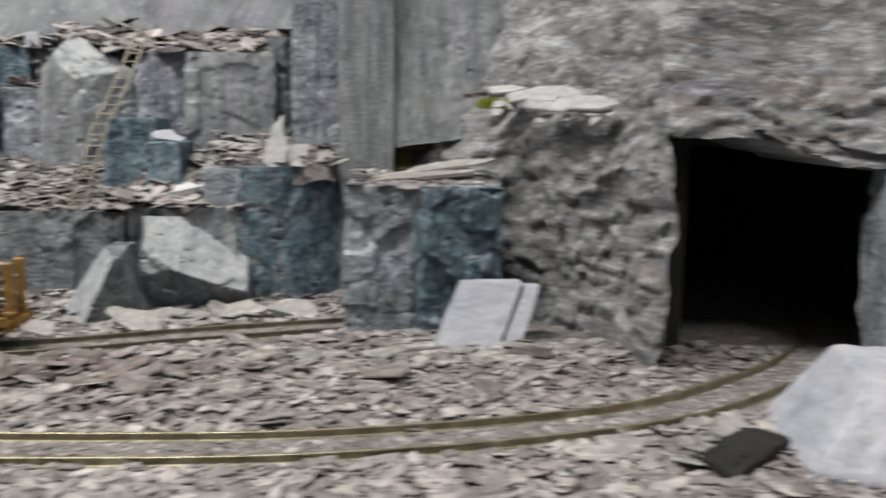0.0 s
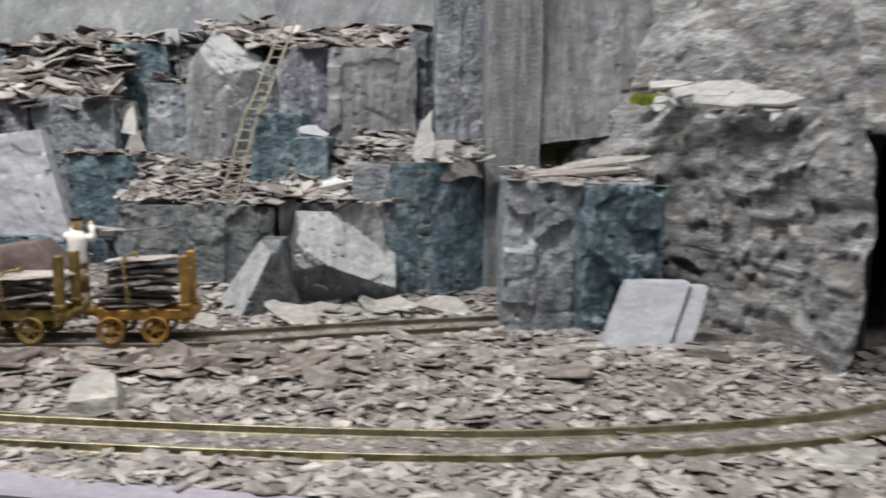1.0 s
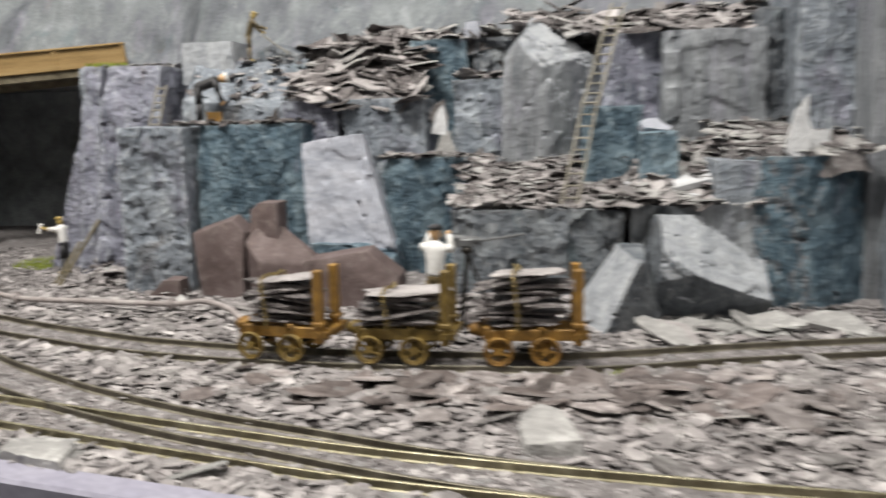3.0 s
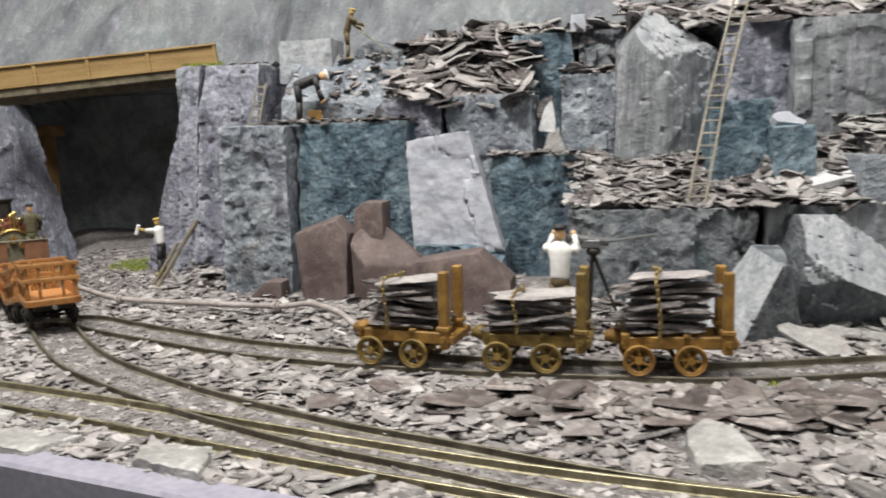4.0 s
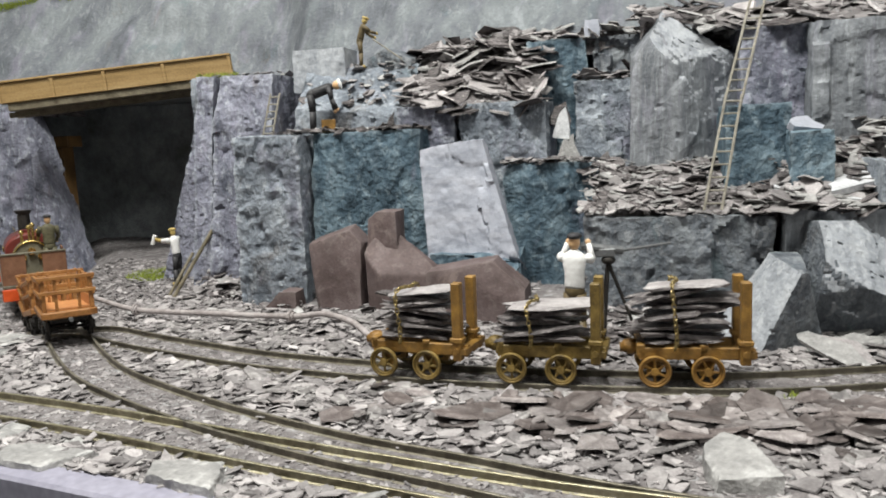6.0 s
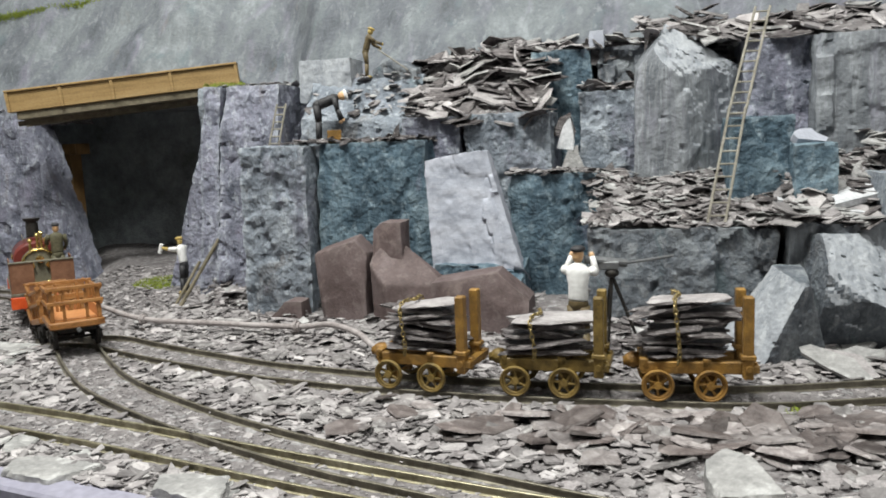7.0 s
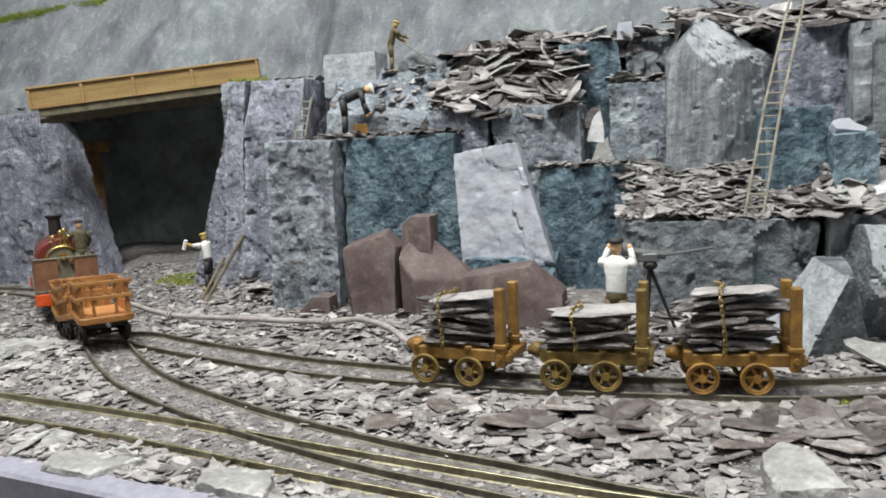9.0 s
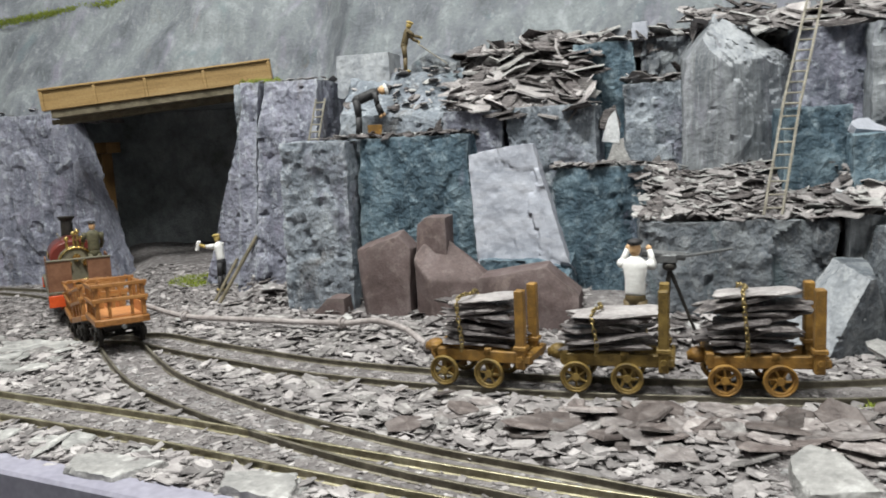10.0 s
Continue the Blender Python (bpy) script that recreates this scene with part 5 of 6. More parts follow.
# ---- open timber wagons of the train ----
def tub_wagon():
    W, F = "orange_brown_timber", "orange_floor_timber"
    t = empty("open_wagon", pose(0, 0, 0), "orange-brown open timber wagon with slatted rail sides, empty", "wagon", "open wagons of the train")
    bm = bmesh.new()
    pts = [(-0.0515, -0.019), (-0.0475, -0.027), (0.0475, -0.027), (0.0515, -0.019), (0.0515, 0.019), (0.0475, 0.027), (-0.0475, 0.027), (-0.0515, 0.019)]
    lo, hi = [bm.verts.new((a, b, 0.0205)) for a, b in pts], [bm.verts.new((a, b, 0.0275)) for a, b in pts]
    bm.faces.new(list(reversed(lo)))
    bm.faces.new(hi)
    for i in range(8):
        bm.faces.new((lo[i], lo[(i + 1) % 8], hi[(i + 1) % 8], hi[i]))
    bmesh.ops.bevel(bm, geom=bm.edges[:], offset=0.001, segments=1, affect="EDGES")
    part("deck_frame", bm, W, t)
    bm = bmesh.new()
    add_box(bm, -0.042, 0.042, -0.0205, 0.0205, 0.0276, 0.0292)
    part("floor_board", bm, F, t, "pale orange floor board")
    for s in (-1, 1):
        bm = bmesh.new()
        add_box(bm, -0.038, 0.038, s * 0.0215 - 0.0007, s * 0.0215 + 0.0007, 0.0278, 0.040)
        part("side_board", bm, F, t, "pale orange side board")
        for x in (-0.0415, -0.0135, 0.0135, 0.0415):
            bm = bmesh.new()
            w = 0.0022 if abs(x) > 0.03 else 0.0015
            add_box(bm, x - w, x + w, s * 0.0228 - w, s * 0.0228 + w, 0.0278, 0.0625 if abs(x) > 0.03 else 0.0605, 0.0004)
            part("post", bm, W, t)
        for z in (0.0435, 0.0590):
            bm = bmesh.new()
            add_box(bm, -0.046, 0.046, s * 0.0250 - 0.0014, s * 0.0250 + 0.0014, z - 0.0018, z + 0.0018, 0.0005)
            part("side_rail", bm, W, t)
        for z in (0.0465, 0.0615):
            bm = bmesh.new()
            add_box(bm, s * 0.0445 - 0.0016, s * 0.0445 + 0.0016, -0.0275, 0.0275, z - 0.002, z + 0.002, 0.0005)
            e = part("end_rail", bm, W, t)
            for y in (-0.019, 0.0, 0.019):
                bm = bmesh.new()
                add_ball(bm, (s * 0.0445, y, z + 0.002), 0.0014, u=6, v=5)
                part("bolt", bm, W, e)
        for y in (-0.011, 0.011):
            bm = bmesh.new()
            add_box(bm, s * 0.0427 - 0.0014, s * 0.0427 + 0.0014, y - 0.0015, y + 0.0015, 0.0278, 0.061, 0.0004)
            part("end_post", bm, W, t)
        bm = bmesh.new()
        add_box(bm, -0.034, 0.034, s * 0.021 - 0.0018, s * 0.021 + 0.0018, 0.010, 0.0205, 0.0008)
        part("sole_bar", bm, "black_iron", t)
        bm = bmesh.new()
        add_rod(bm, (s * 0.050, 0, 0.019), (s * 0.058, 0, 0.019), 0.0022)
        part("coupling_hook", bm, "gun_metal", t)
    for x in (-0.019, 0.019):
        bm = bmesh.new()
        add_rod(bm, (x, -0.02, 0.0105), (x, 0.02, 0.0105), 0.0016)
        ax = part("axle", bm, "black_iron", t)
        for s in (-1, 1):
            spoked_wheel(ax, x, s * 0.0190, 0.0105, 0.0105, "black_iron", 6, -s)
            bm = bmesh.new()
            add_box(bm, x - 0.004, x + 0.004, s * 0.0235 - 0.0012, s * 0.0235 + 0.0012, 0.007, 0.016, 0.0006)
            part("axle_box", bm, "black_iron", t)
    for ob in t.children:
        if ob.name.split(".")[0] not in ("axle", "axle_box", "sole_bar"):
            for o in (ob, *ob.children):
                o.data.transform(Matrix.Translation((0, 0, 0.0035)))
    bm = bmesh.new()
    add_box(bm, -0.040, 0.040, -0.018, 0.018, 0.0185, 0.0238, 0.0006)
    part("underframe", bm, "black_iron", t)
    for o in t.children_recursive:
        o.data.transform(Matrix.Diagonal((0.95, 0.97 if "wheel" in o.name or "axle" in o.name else 0.92, 0.93, 1)))
    return t


def branch_at(s):
    q, a = along(BRANCH, s)
    dip = along(BRANCH, s - 0.03)[0].z - along(BRANCH, s + 0.03)[0].z
    return pose(q.x, q.y, q.z, 0, math.degrees(math.atan2(dip, 0.06)), a), q


BRANCH_LENGTH = sum((b - a).length for a, b in zip(BRANCH, BRANCH[1:]))
REAR = 0
acc = 0.0
for a, b in zip(BRANCH, BRANCH[1:]):
    acc += (b - a).length
    if b.x > -0.492:
        REAR = acc
        break
tub = tub_wagon()
tub.matrix_basis = branch_at(REAR)[0]
for k in (1, 2):
    copy_thing(tub, branch_at(REAR - 0.122 * k)[0])


# ---- the saddle-tank locomotive; its front is towards -x ----
def locomotive(m):
    t = empty("steam_locomotive", m, "maroon saddle-tank steam locomotive with brass fittings and an open cab", "locomotive")
    M, C, FP, RD, BK, BS = "maroon_paint", "brown_cab_paint", "footplate_green_grey", "red_orange_paint", "black_iron", "polished_brass"
    bm = bmesh.new()
    add_box(bm, -0.105, 0.095, -0.040, 0.040, 0.026, 0.030, 0.0006)
    part("footplate", bm, FP, t)
    for y in (-0.038, 0.038):
        bm = bmesh.new()
        add_box(bm, -0.104, 0.094, y - 0.0015, y + 0.0015, 0.019, 0.0258)
        part("valance", bm, FP, t)
    for x in (-0.104, 0.095):
        bm = bmesh.new()
        add_box(bm, x - 0.003, x + 0.003, -0.041, 0.041, 0.010, 0.0255, 0.0006)
        bb = part("buffer_beam", bm, RD, t, "bright orange-red buffer beam")
        bm = bmesh.new()
        s = 1 if x > 0 else -1
        add_box(bm, x + s * 0.003, x + s * 0.014, -0.013, 0.013, 0.012, 0.026, 0.002)
        part("buffer_block", bm, FP, bb, "grey-green dumb buffer")
    for y in (-0.015, 0.015):
        bm = bmesh.new()
        add_box(bm, -0.10, 0.09, y - 0.0012, y + 0.0012, 0.006, 0.0385)
        part("frame_plate", bm, BK, t)
    # saddle tank: a rounded shell over the boiler
    prof = []
    for i in range(25):
        a = math.radians(-25 + 230 * i / 24)
        prof.append((0.0315 * math.cos(a), 0.066 + 0.0235 * math.sin(a)))
    bm = bmesh.new()
    ra = [bm.verts.new((-0.072, a, b)) for a, b in prof]
    rb = [bm.verts.new((0.030, a, b)) for a, b in prof]
    for i in range(24):
        bm.faces.new((ra[i], ra[i + 1], rb[i + 1], rb[i])).smooth = True
    bm.faces.new(list(reversed(ra)))
    bm.faces.new(rb)
    bm.faces.new((ra[0], rb[0], rb[-1], ra[-1]))
    tank = part("saddle_tank", bm, M, t, "glossy maroon saddle tank")
    for y in (-0.0325, 0.0325):
        bm = bmesh.new()
        add_box(bm, -0.045, -0.010, y - 0.0008, y + 0.0008, 0.064, 0.071, 0.0004)
        part("name_plate", bm, BS, tank, "small brass plate")
    bm = bmesh.new()
    add_rod(bm, (-0.018, 0, 0.088), (-0.018, 0, 0.093), 0.008, seg=16)
    part("filler_cap", bm, M, tank)
    for y in (-0.016, 0.016):
        bm = bmesh.new()
        add_rod(bm, (-0.066, y, 0.094), (0.026, y, 0.094), 0.0007, seg=6)
        hr = part("handrail", bm, BS, tank)
        for x in (-0.06, -0.02, 0.02):
            bm = bmesh.new()
            add_rod(bm, (x, y, 0.086), (x, y, 0.0955), 0.001, seg=6)
            part("handrail_pillar", bm, BS, hr)
    bm = bmesh.new()
    add_rod(bm, (-0.094, 0, 0.053), (0.042, 0, 0.053), 0.0205, seg=28)
    part("boiler", bm, BK, t, "black boiler barrel and smokebox", smooth=False)
    bm = bmesh.new()
    add_rod(bm, (-0.0965, 0, 0.053), (-0.094, 0, 0.053), 0.017, seg=24)
    part("smokebox_door", bm, BK, t)
    bm = bmesh.new()
    add_rod(bm, (-0.083, 0, 0.072), (-0.083, 0, 0.112), 0.0095, 0.0085, 20)
    ch = part("chimney", bm, BK, t, "tall black chimney with a flared cap")
    bm = bmesh.new()
    add_rod(bm, (-0.083, 0, 0.112), (-0.083, 0, 0.117), 0.010, 0.0125, 20)
    part("chimney_cap", bm, BK, ch)
    # firebox wrapper and brass dome fittings
    bm = bmesh.new()
    add_rod(bm, (0.032, 0, 0.060), (0.058, 0, 0.060), 0.0235, seg=28)
    fb = part("firebox", bm, FP, t, "grey-green firebox with a brass band")
    bm = bmesh.new()
    add_ring(bm, pose(0.059, 0, 0.060, 0, 90, 0), 0.0235, 0.0016, 28, 6)
    part("brass_band", bm, BS, fb)
    for x, y, z, h in ((0.038, 0, 0.083, 0.018), (0.046, 0.010, 0.081, 0.014), (0.046, -0.010, 0.081, 0.014), (0.054, 0.004, 0.083, 0.022)):
        bm = bmesh.new()
        add_rod(bm, (x, y, z), (x, y, z + h), 0.0022, 0.0016, 10)
        add_ball(bm, (x, y, z + h), 0.0034, u=10, v=8)
        add_rod(bm, (x - 0.008, y, z + h * 0.6), (x + 0.008, y, z + h * 0.6), 0.001, seg=6)
        part("steam_valve", bm, BS, t, "polished brass steam valve")
    for y, z in ((-0.012, 0.062), (0.012, 0.062), (0.0, 0.070)):
        bm = bmesh.new()
        add_rod(bm, (0.058, y, z), (0.064, y, z), 0.005, seg=14)
        part("gauge", bm, BS, t, "brass gauge on the firebox back")
    # cab sheets
    for y in (-0.0385, 0.0385):
        bm = bmesh.new()
        add_box(bm, 0.028, 0.060, y - 0.001, y + 0.001, 0.0302, 0.072, 0.0004)
        part("cab_side", bm, C, t, "brown cab side sheet")
    for y0, y1 in ((-0.039, -0.010), (0.010, 0.039)):
        bm = bmesh.new()
        add_box(bm, 0.091, 0.093, y0, y1, 0.0302, 0.070, 0.0004)
        part("cab_rear", bm, C, t, "maroon-brown cab rear sheet")
    for y in (-0.0385, 0.0385):
        bm = bmesh.new()
        add_box(bm, 0.072, 0.0908, y - 0.001, y + 0.001, 0.0302, 0.070, 0.0004)
        part("cab_side", bm, C, t, "brown cab side sheet")
    bm = bmesh.new()
    add_box(bm, 0.0895, 0.0945, -0.040, 0.040, 0.0702, 0.0725, 0.0005)
    part("cab_rim", bm, FP, t)
    # running gear
    for x in (-0.045, 0.035):
        bm = bmesh.new()
        add_rod(bm, (x, -0.02, 0.016), (x, 0.02, 0.016), 0.002)
        ax = part("axle", bm, BK, t)
        for s in (-1, 1):
            spoked_wheel(ax, x, s * 0.0190, 0.016, 0.016, BK, 8, -s)
    for s in (-1, 1):
        bm = bmesh.new()
        add_box(bm, -0.048, 0.038, s * 0.024 - 0.001, s * 0.024 + 0.001, 0.0095, 0.0125, 0.0004)
        part("coupling_rod", bm, RD, t, "orange-red coupling rod")
        bm = bmesh.new()
        add_rod(bm, (-0.092, s * 0.027, 0.017), (-0.068, s * 0.027, 0.017), 0.008, seg=16)
        part("cylinder", bm, BK, t)
        bm = bmesh.new()
        add_box(bm, -0.063, -0.059, s * 0.030 - 0.0015, s * 0.030 + 0.0015, 0.008, 0.026)
        part("slide_bar", bm, RD, t, "orange-red slide bracket")
    for ob in t.children:
        kind = ob.name.split(".")[0]
        if kind not in ("axle", "frame_plate", "coupling_rod"):
            for o in (ob, *ob.children):
                o.data.transform(Matrix.Translation((0, 0, 0.006 if kind == "cylinder" else 0.013)))
    return t


loco_pose = branch_at(REAR - 0.122 * 3 - 0.052)[0]
locomotive(loco_pose)


def couplings():
    ends = [(REAR - 0.061 - 0.122 * k) for k in range(3)]
    for s in ends:
        a, b = branch_at(s + 0.013)[1], branch_at(s - 0.013)[1]
        bm = chain_mesh([(a.x, a.y, a.z + 0.022), ((a.x + b.x) / 2, (a.y + b.y) / 2, (a.z + b.z) / 2 + 0.0185), (b.x, b.y, b.z + 0.022)])
        tagged(part("coupling_chain", bm, "gun_metal", None), "small steel coupling chain between two vehicles", "chain", "coupling chains")


couplings()


# ---- small model figures, each one plain mesh ----
def figure(m, height, mats, label, bend=0, arms=((0.3, -0.5), (0.3, -0.5)), hat=True, legs=True, apart=0.12, raised=False):
    """mats: legs, body, skin, hat. arms: (swing forward, raise) in radians for each arm; forward is +y."""
    bm = bmesh.new()
    h = height
    hip = 0.50 * h if legs else 0.0
    lean = Matrix.Translation((0, 0, hip)) @ Matrix.Rotation(radians(-bend), 4, "X")
    if legs:
        for s in (-1, 1):
            foot = Vector((s * apart * h * 0.6, 0.01 * h, 0.02 * h))
            knee = Vector((s * apart * h * 0.5, 0.02 * h, 0.27 * h))
            top = Vector((s * 0.055 * h, 0, hip))
            add_rod(bm, foot, knee, 0.040 * h, 0.046 * h, 8, 0)
            add_rod(bm, knee, top, 0.046 * h, 0.062 * h, 8, 0)
            add_ball(bm, foot + Vector((0, 0.03 * h, 0)), 0.04 * h, 0.075 * h, 0.03 * h, 8, 6, 3)
    add_ball(bm, (0, 0, 0.02 * h), 0.100 * h, 0.075 * h, 0.09 * h, 10, 8, 0, lean)
    levels = ((0.05, 0.098, 0.070), (0.07, 0.102, 0.074), (0.18, 0.100, 0.070), (0.27, 0.122, 0.074), (0.315, 0.118, 0.066), (0.345, 0.070, 0.050), (0.365, 0.034, 0.034))
    rings = [[bm.verts.new(lean @ Vector((a * h * math.cos(2 * math.pi * i / 12), b * h * math.sin(2 * math.pi * i / 12), z * h))) for i in range(12)] for z, a, b in levels]
    for p, q in zip(rings, rings[1:]):
        for i in range(12):
            bm.faces.new((p[i], p[(i + 1) % 12], q[(i + 1) % 12], q[i])).material_index = 1
    for ring in (list(reversed(rings[0])), rings[-1]):
        bm.faces.new(ring).material_index = 1
    add_ball(bm, (0, 0.005 * h, 0.425 * h), 0.055 * h, 0.062 * h, 0.072 * h, 12, 8, 2, lean)
    if hat:
        add_ball(bm, (0, 0.01 * h, 0.475 * h), 0.072 * h, 0.085 * h, 0.032 * h, 12, 6, 3, lean)
    for s, (swing, up) in zip((-1, 1), arms):
        sh = lean @ Vector((s * 0.135 * h, 0, 0.30 * h))
        d = Vector((0.15 * s, math.sin(swing), -math.cos(swing))).normalized()
        el = sh + d * 0.17 * h
        d2 = Vector((-0.15 * s, math.sin(swing + up), -math.cos(swing + up))).normalized()
        ha = el + d2 * 0.16 * h
        if raised:
            el = sh + Vector((s * 0.020, 0.07, -0.02)) * h
            ha = el + Vector((-s * 0.055, 0.03, 0.135)) * h
        add_rod(bm, sh, el, 0.042 * h, 0.036 * h, 8, 1)
        add_rod(bm, el, ha, 0.035 * h, 0.026 * h, 8, 1 if raised or mats[1] != "white_cloth" else 2)
        add_ball(bm, ha, 0.03 * h, u=8, v=6, slot=2)
    bmesh.ops.transform(bm, matrix=Matrix.Diagonal((0.86, 0.9, 1, 1)), verts=bm.verts[:])
    ob = part("model_figure", bm, list(mats), None)
    ob.matrix_basis = m
    for p in ob.data.polygons:
        p.use_smooth = True
    return tagged(ob, label, "figurine", "model figures")


SK = "figure_skin"
figure(pose(0.013, 0.088, -0.002, 0, 0, -18), 0.100, ("figure_brown", "white_cloth", SK, "figure_dark"), "painted figurine in white shirt and brown trousers holding a drill", arms=((1.1, 1.7), (1.3, 1.5)), raised=True)
figure(pose(-0.305, 0.322, 0.191, 0, 0, -75), 0.084, ("figure_dark", "figure_dark", SK, "white_cloth"), "painted figurine in dark clothes and pale cap bending over slates", bend=72, arms=((0.1, 0.2), (0.3, 0.2)))
figure(pose(-0.270, 0.405, 0.268, 0, 0, -70), 0.063, ("figure_brown", "figure_brown", "figure_ochre", "figure_ochre"), "brown painted figurine working with a long bar", bend=18, arms=((0.7, 0.4), (0.9, 0.4)))
figure(pose(-0.515, 0.352, 0.003, 0, 0, 80), 0.074, ("figure_dark", "white_cloth", "figure_ochre", "figure_ochre"), "painted figurine in white shirt swinging a hammer", arms=((1.5, 0.2), (1.4, 0.1)), bend=8)
drv = loco_pose @ pose(0.076, 0.022, 0.044, 0, 0, 90)
figure(drv, 0.088, ("figure_olive", "figure_olive", SK, "figure_dark"), "painted figurine in olive coat and cap standing in the cab", arms=((0.9, 0.5), (0.6, 0.4)))


def drill():
    t = empty("rock_drill", pose(0.040, 0.098, 0.0), "grey rock drill on a tripod", "drill")
    bm = bmesh.new()
    add_rod(bm, (-0.022, -0.004, 0.086), (0.012, 0.004, 0.0815), 0.0036, seg=10)
    add_box(bm, -0.012, 0.006, -0.004, 0.004, 0.077, 0.084, 0.0008)
    part("drill_body", bm, "gun_metal", t)
    bm = bmesh.new()
    add_rod(bm, (0.010, 0.003, 0.0815), (0.050, 0.022, 0.0850), 0.0012, seg=8)
    part("drill_steel", bm, "gun_metal", t)
    bm = bmesh.new()
    add_ball(bm, (0.0, 0, 0.074), 0.006, 0.005, 0.004)
    part("clamp", bm, "black_iron", t)
    for a, b in ((0.028, 0.0), (-0.010, 0.012), (-0.004, -0.006)):
        bm = bmesh.new()
        add_rod(bm, (0.0, 0, 0.072), (a, b, -0.001), 0.0016, 0.0012, 7)
        part("tripod_leg", bm, "black_iron", t)


drill()


def tool(name, a, b, r, material, label, head=None):
    bm = bmesh.new()
    add_rod(bm, a, b, r, seg=7)
    ob = part(name, bm, material, None)
    tagged(ob, label, "tool")
    if head:
        bm = bmesh.new()
        add_rod(bm, Vector(b) + Vector((-0.002, 0, -0.006)), Vector(b) + Vector((0.002, 0, 0.006)), 0.0026, seg=8)
        part("hammer_head", bm, head, ob)


tool("crowbar", (-0.250, 0.395, 0.301), (-0.215, 0.40, 0.275), 0.0009, "ladder_timber", "long thin pole held by a brown figurine")
tool("sledge_hammer", (-0.520, 0.365, 0.052), (-0.549, 0.355, 0.061), 0.0010, "ladder_timber", "long-handled hammer with a pale steel head", "white_cloth")
tool("leaning_pole", (-0.488, 0.290, -0.004), (-0.452, 0.362, 0.094), 0.0024, "old_pole_timber", "weathered timber pole leaning on the rock column")
tool("leaning_pole", (-0.500, 0.300, -0.004), (-0.488, 0.345, 0.045), 0.0020, "old_pole_timber", "short weathered timber pole leaning by the figurine")


# ---- ladders ----
def ladder(foot, top, width, rungs, label):
    foot, top = Vector(foot), Vector(top)
    t = empty("ladder", Matrix.Translation(foot), label, "ladder", "ladders on the quarry face")
    d = top - foot
    side = Vector((1, 0, 0)) * width / 2
    for s in (-1, 1):
        bm = bmesh.new()
        add_rod(bm, side * s, d + side * s * 0.92, 0.0013, seg=6)
        part("stile", bm, "ladder_timber", t)
    for k in range(rungs):
        q = d * ((k + 0.5) / rungs)
        bm = bmesh.new()
        add_rod(bm, q - side, q + side, 0.0009, seg=6)
        part("rung", bm, "ladder_timber", t)


ladder((0.1305, 0.196, 0.104), (0.1525, 0.240, 0.208), 0.0155, 9, "pale timber ladder standing on the rubble bench")
ladder((0.151, 0.243, 0.197), (0.183, 0.312, 0.308), 0.0150, 11, "pale timber ladder reaching to the top terrace")
ladder((-0.361, 0.318, 0.187), (-0.353, 0.330, 0.238), 0.0125, 6, "short brown ladder against a rock column")


# ---- pipe ----
def pipe():
    line = smooth_line([(-0.95, 0.60, -0.024), (-0.80, 0.48, -0.020), (-0.69, 0.375, -0.010), (-0.605, 0.283, 0.002), (-0.555, 0.238, 0.008), (-0.467, 0.186, 0.007), (-0.377, 0.173, 0.007), (-0.274, 0.160, 0.008), (-0.235, 0.151, 0.013), (-0.195, 0.122, 0.012), (-0.165, 0.092, 0.006), (-0.12, 0.075, 0.003), (-0.04, 0.085, 0.01), (0.004, 0.10, 0.03), (0.02, 0.10, 0.06)], 0.006)
    bm = bmesh.new()
    add_sweep(bm, line, circle(0.0029, 10), smooth=True)
    t = part("air_pipe", bm, "pipe_paint", None)
    tagged(t, "pinkish-grey air pipe lying on the slate along the siding", "pipe")
    for x, y, z, a in ((-0.467, 0.186, 0.007, -20), (-0.274, 0.160, 0.008, -8), (-0.165, 0.092, 0.006, -40)):
        bm = bmesh.new()
        m = pose(x, y, z, 0, 0, a)
        add_rod(bm, m @ Vector((-0.004, 0, 0)), m @ Vector((0.004, 0, 0)), 0.0046, seg=12)
        add_rod(bm, m @ Vector((-0.001, 0, 0)), m @ Vector((0.001, 0, 0)), 0.0062, seg=12)
        part("pipe_joint", bm, "pipe_paint", t)


pipe()


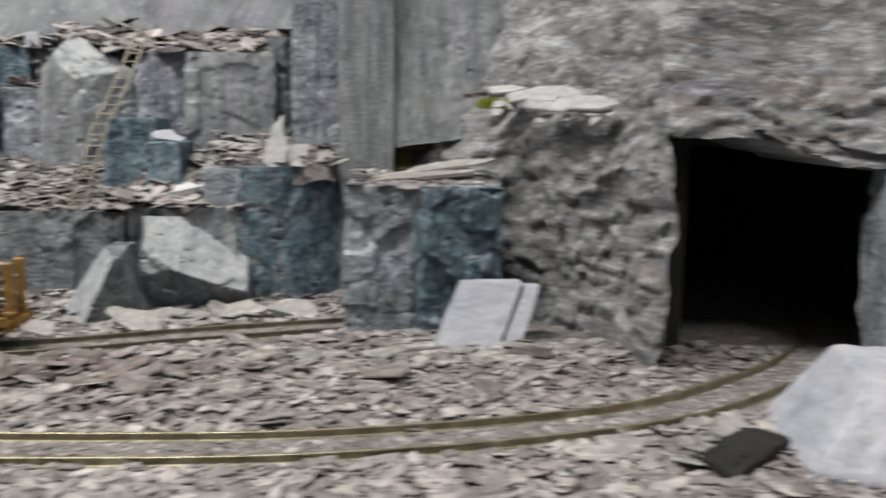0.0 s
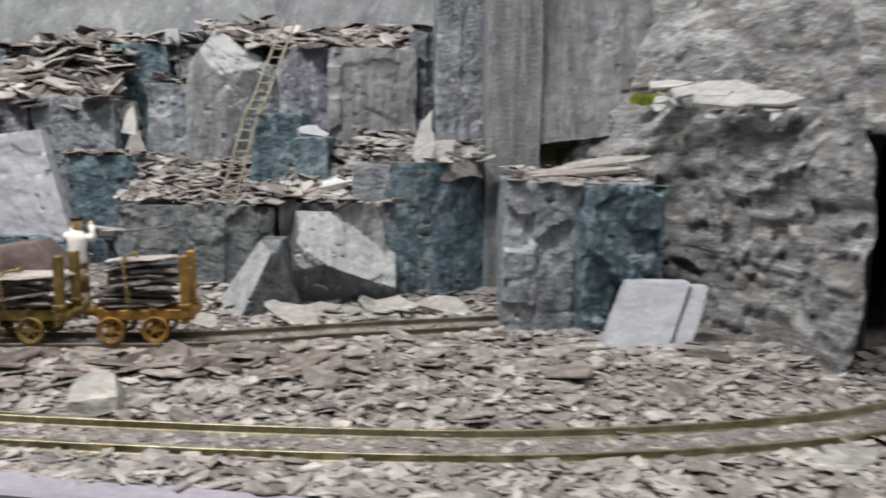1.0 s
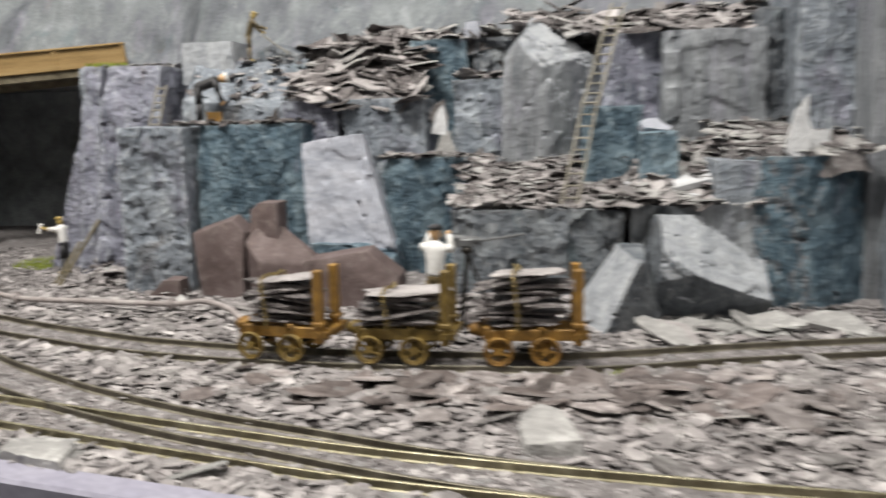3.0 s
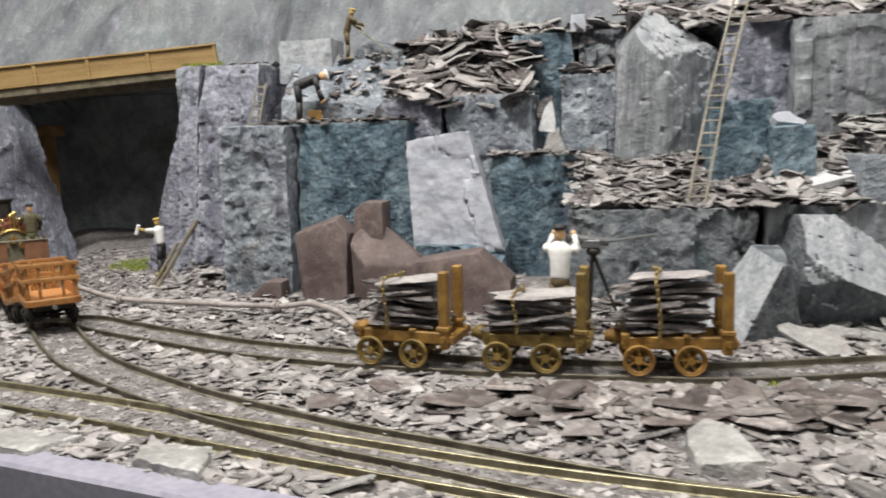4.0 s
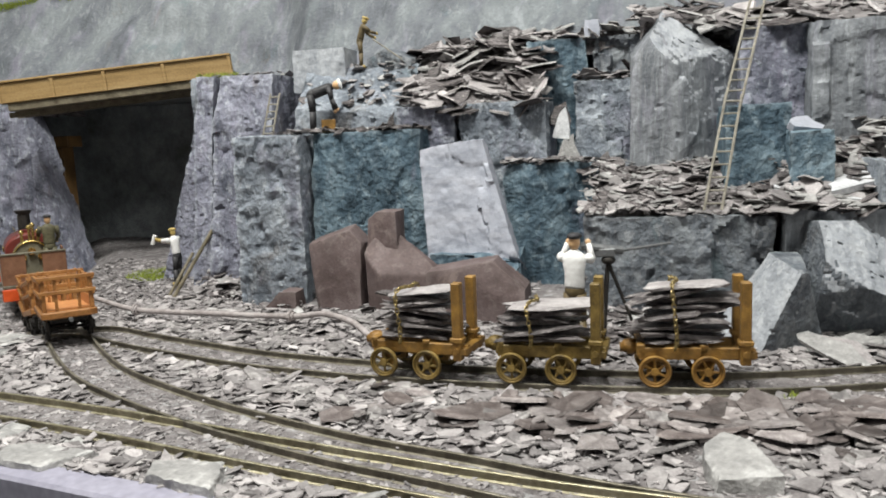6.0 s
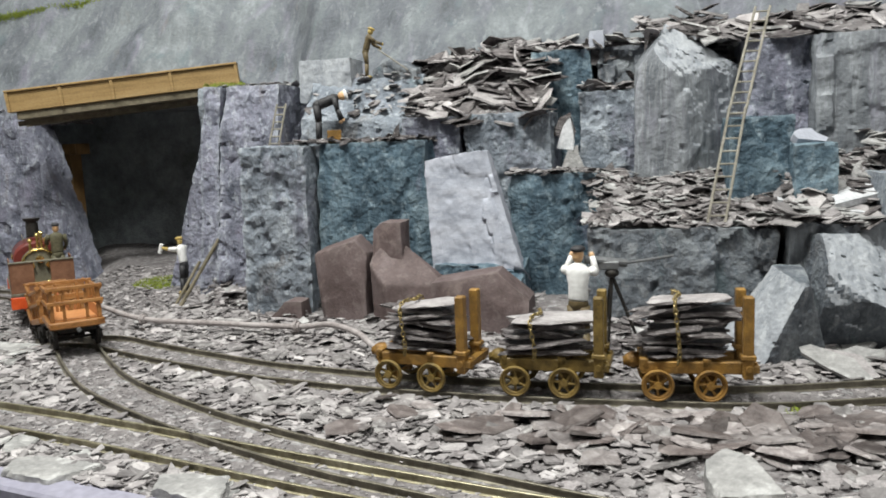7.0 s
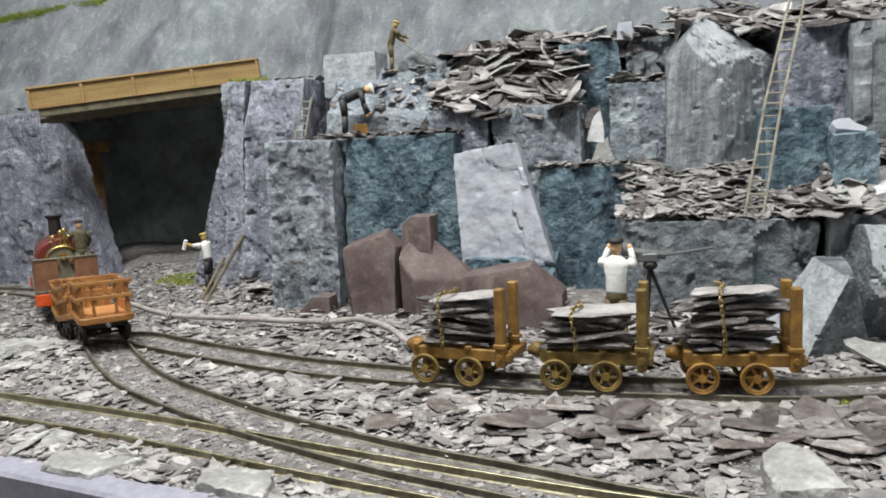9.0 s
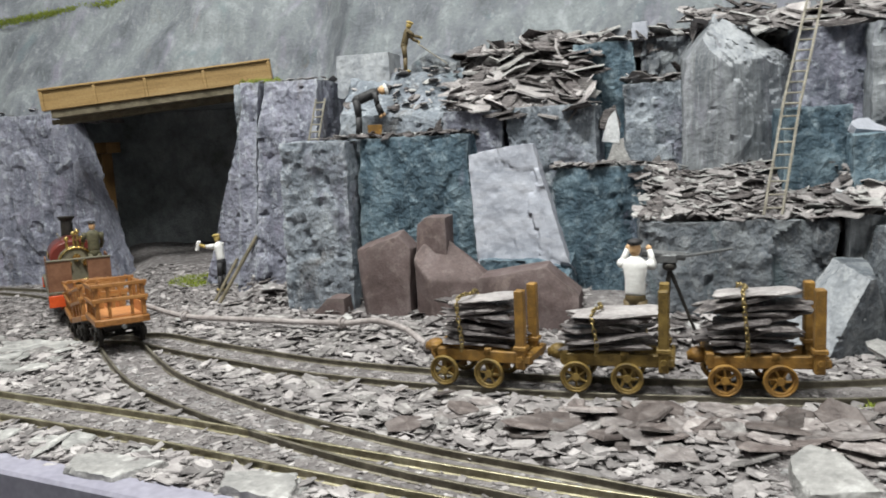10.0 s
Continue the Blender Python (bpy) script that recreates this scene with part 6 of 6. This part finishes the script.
# ---- grass ----
def grass(name, places, label):
    rng = random.Random(31)
    verts, faces = [], []
    for cx, cy, cz, rx, ry, n, h in places:
        for _ in range(n):
            a, q = rng.random() * 6.3, math.sqrt(rng.random())
            x, y = cx + rx * q * math.cos(a), cy + ry * q * math.sin(a)
            z = ground_height(x, y) if cz is None else cz + rng.gauss(0, 0.001)
            d = rng.random() * 6.3
            w, tall = 0.0006, h * rng.uniform(0.5, 1.1)
            o = len(verts)
            verts += [(x - w * math.cos(d), y - w * math.sin(d), z - 0.001), (x + w * math.cos(d), y + w * math.sin(d), z - 0.001), (x + rng.gauss(0, 0.002), y + rng.gauss(0, 0.002), z + tall)]
            faces.append((o, o + 1, o + 2))
    tagged(mesh_object(name, verts, faces, "grass_tuft"), label, "grass", kind="stuff")


grass("grass", [(-0.59, 0.455, None, 0.070, 0.038, 2600, 0.007), (-0.50, 0.40, None, 0.02, 0.02, 160, 0.006), (0.172, -0.008, None, 0.012, 0.006, 160, 0.005), (0.576, 0.174, 0.214, 0.020, 0.009, 700, 0.010), (-0.475, 0.42, 0.271, 0.03, 0.015, 260, 0.004)], "bright yellow-green grass tufts in the slate")


def moss_edge():
    rng = random.Random(5)
    verts, faces = [], []
    for _ in range(2600):
        u = rng.random()
        x, y, z = -1.20 + 0.33 * u, 0.725 + 0.02 * u, 0.432 + 0.026 * u
        x, y, z = x + rng.gauss(0, 0.006), y + rng.gauss(0, 0.005), z + rng.gauss(0, 0.003)
        o = len(verts)
        verts += [(x - 0.001, y, z), (x + 0.001, y, z), (x + rng.gauss(0, 0.001), y - 0.002, z + rng.uniform(0.002, 0.006))]
        faces.append((o, o + 1, o + 2))
    tagged(mesh_object("hill_grass", verts, faces, "grass_tuft"), "thin strip of yellow-green grass along a hillside ledge", "grass", kind="stuff")


moss_edge()


def crate():
    t = empty("wooden_crate", pose(-0.281, 0.312, 0.190, 0, 0, 20), "small ochre wooden crate beside the bending figurine", "crate")
    for a, b, c, d in ((-0.008, 0.008, -0.006, -0.005), (-0.008, 0.008, 0.005, 0.006), (-0.008, -0.007, -0.005, 0.005), (0.007, 0.008, -0.005, 0.005)):
        bm = bmesh.new()
        add_box(bm, a, b, c, d, 0.0, 0.014, 0.0003)
        part("side", bm, "ochre_rust_paint", t)
    bm = bmesh.new()
    add_box(bm, -0.007, 0.007, -0.005, 0.005, 0.0, 0.002)
    part("bottom", bm, "ochre_rust_paint", t)


crate()
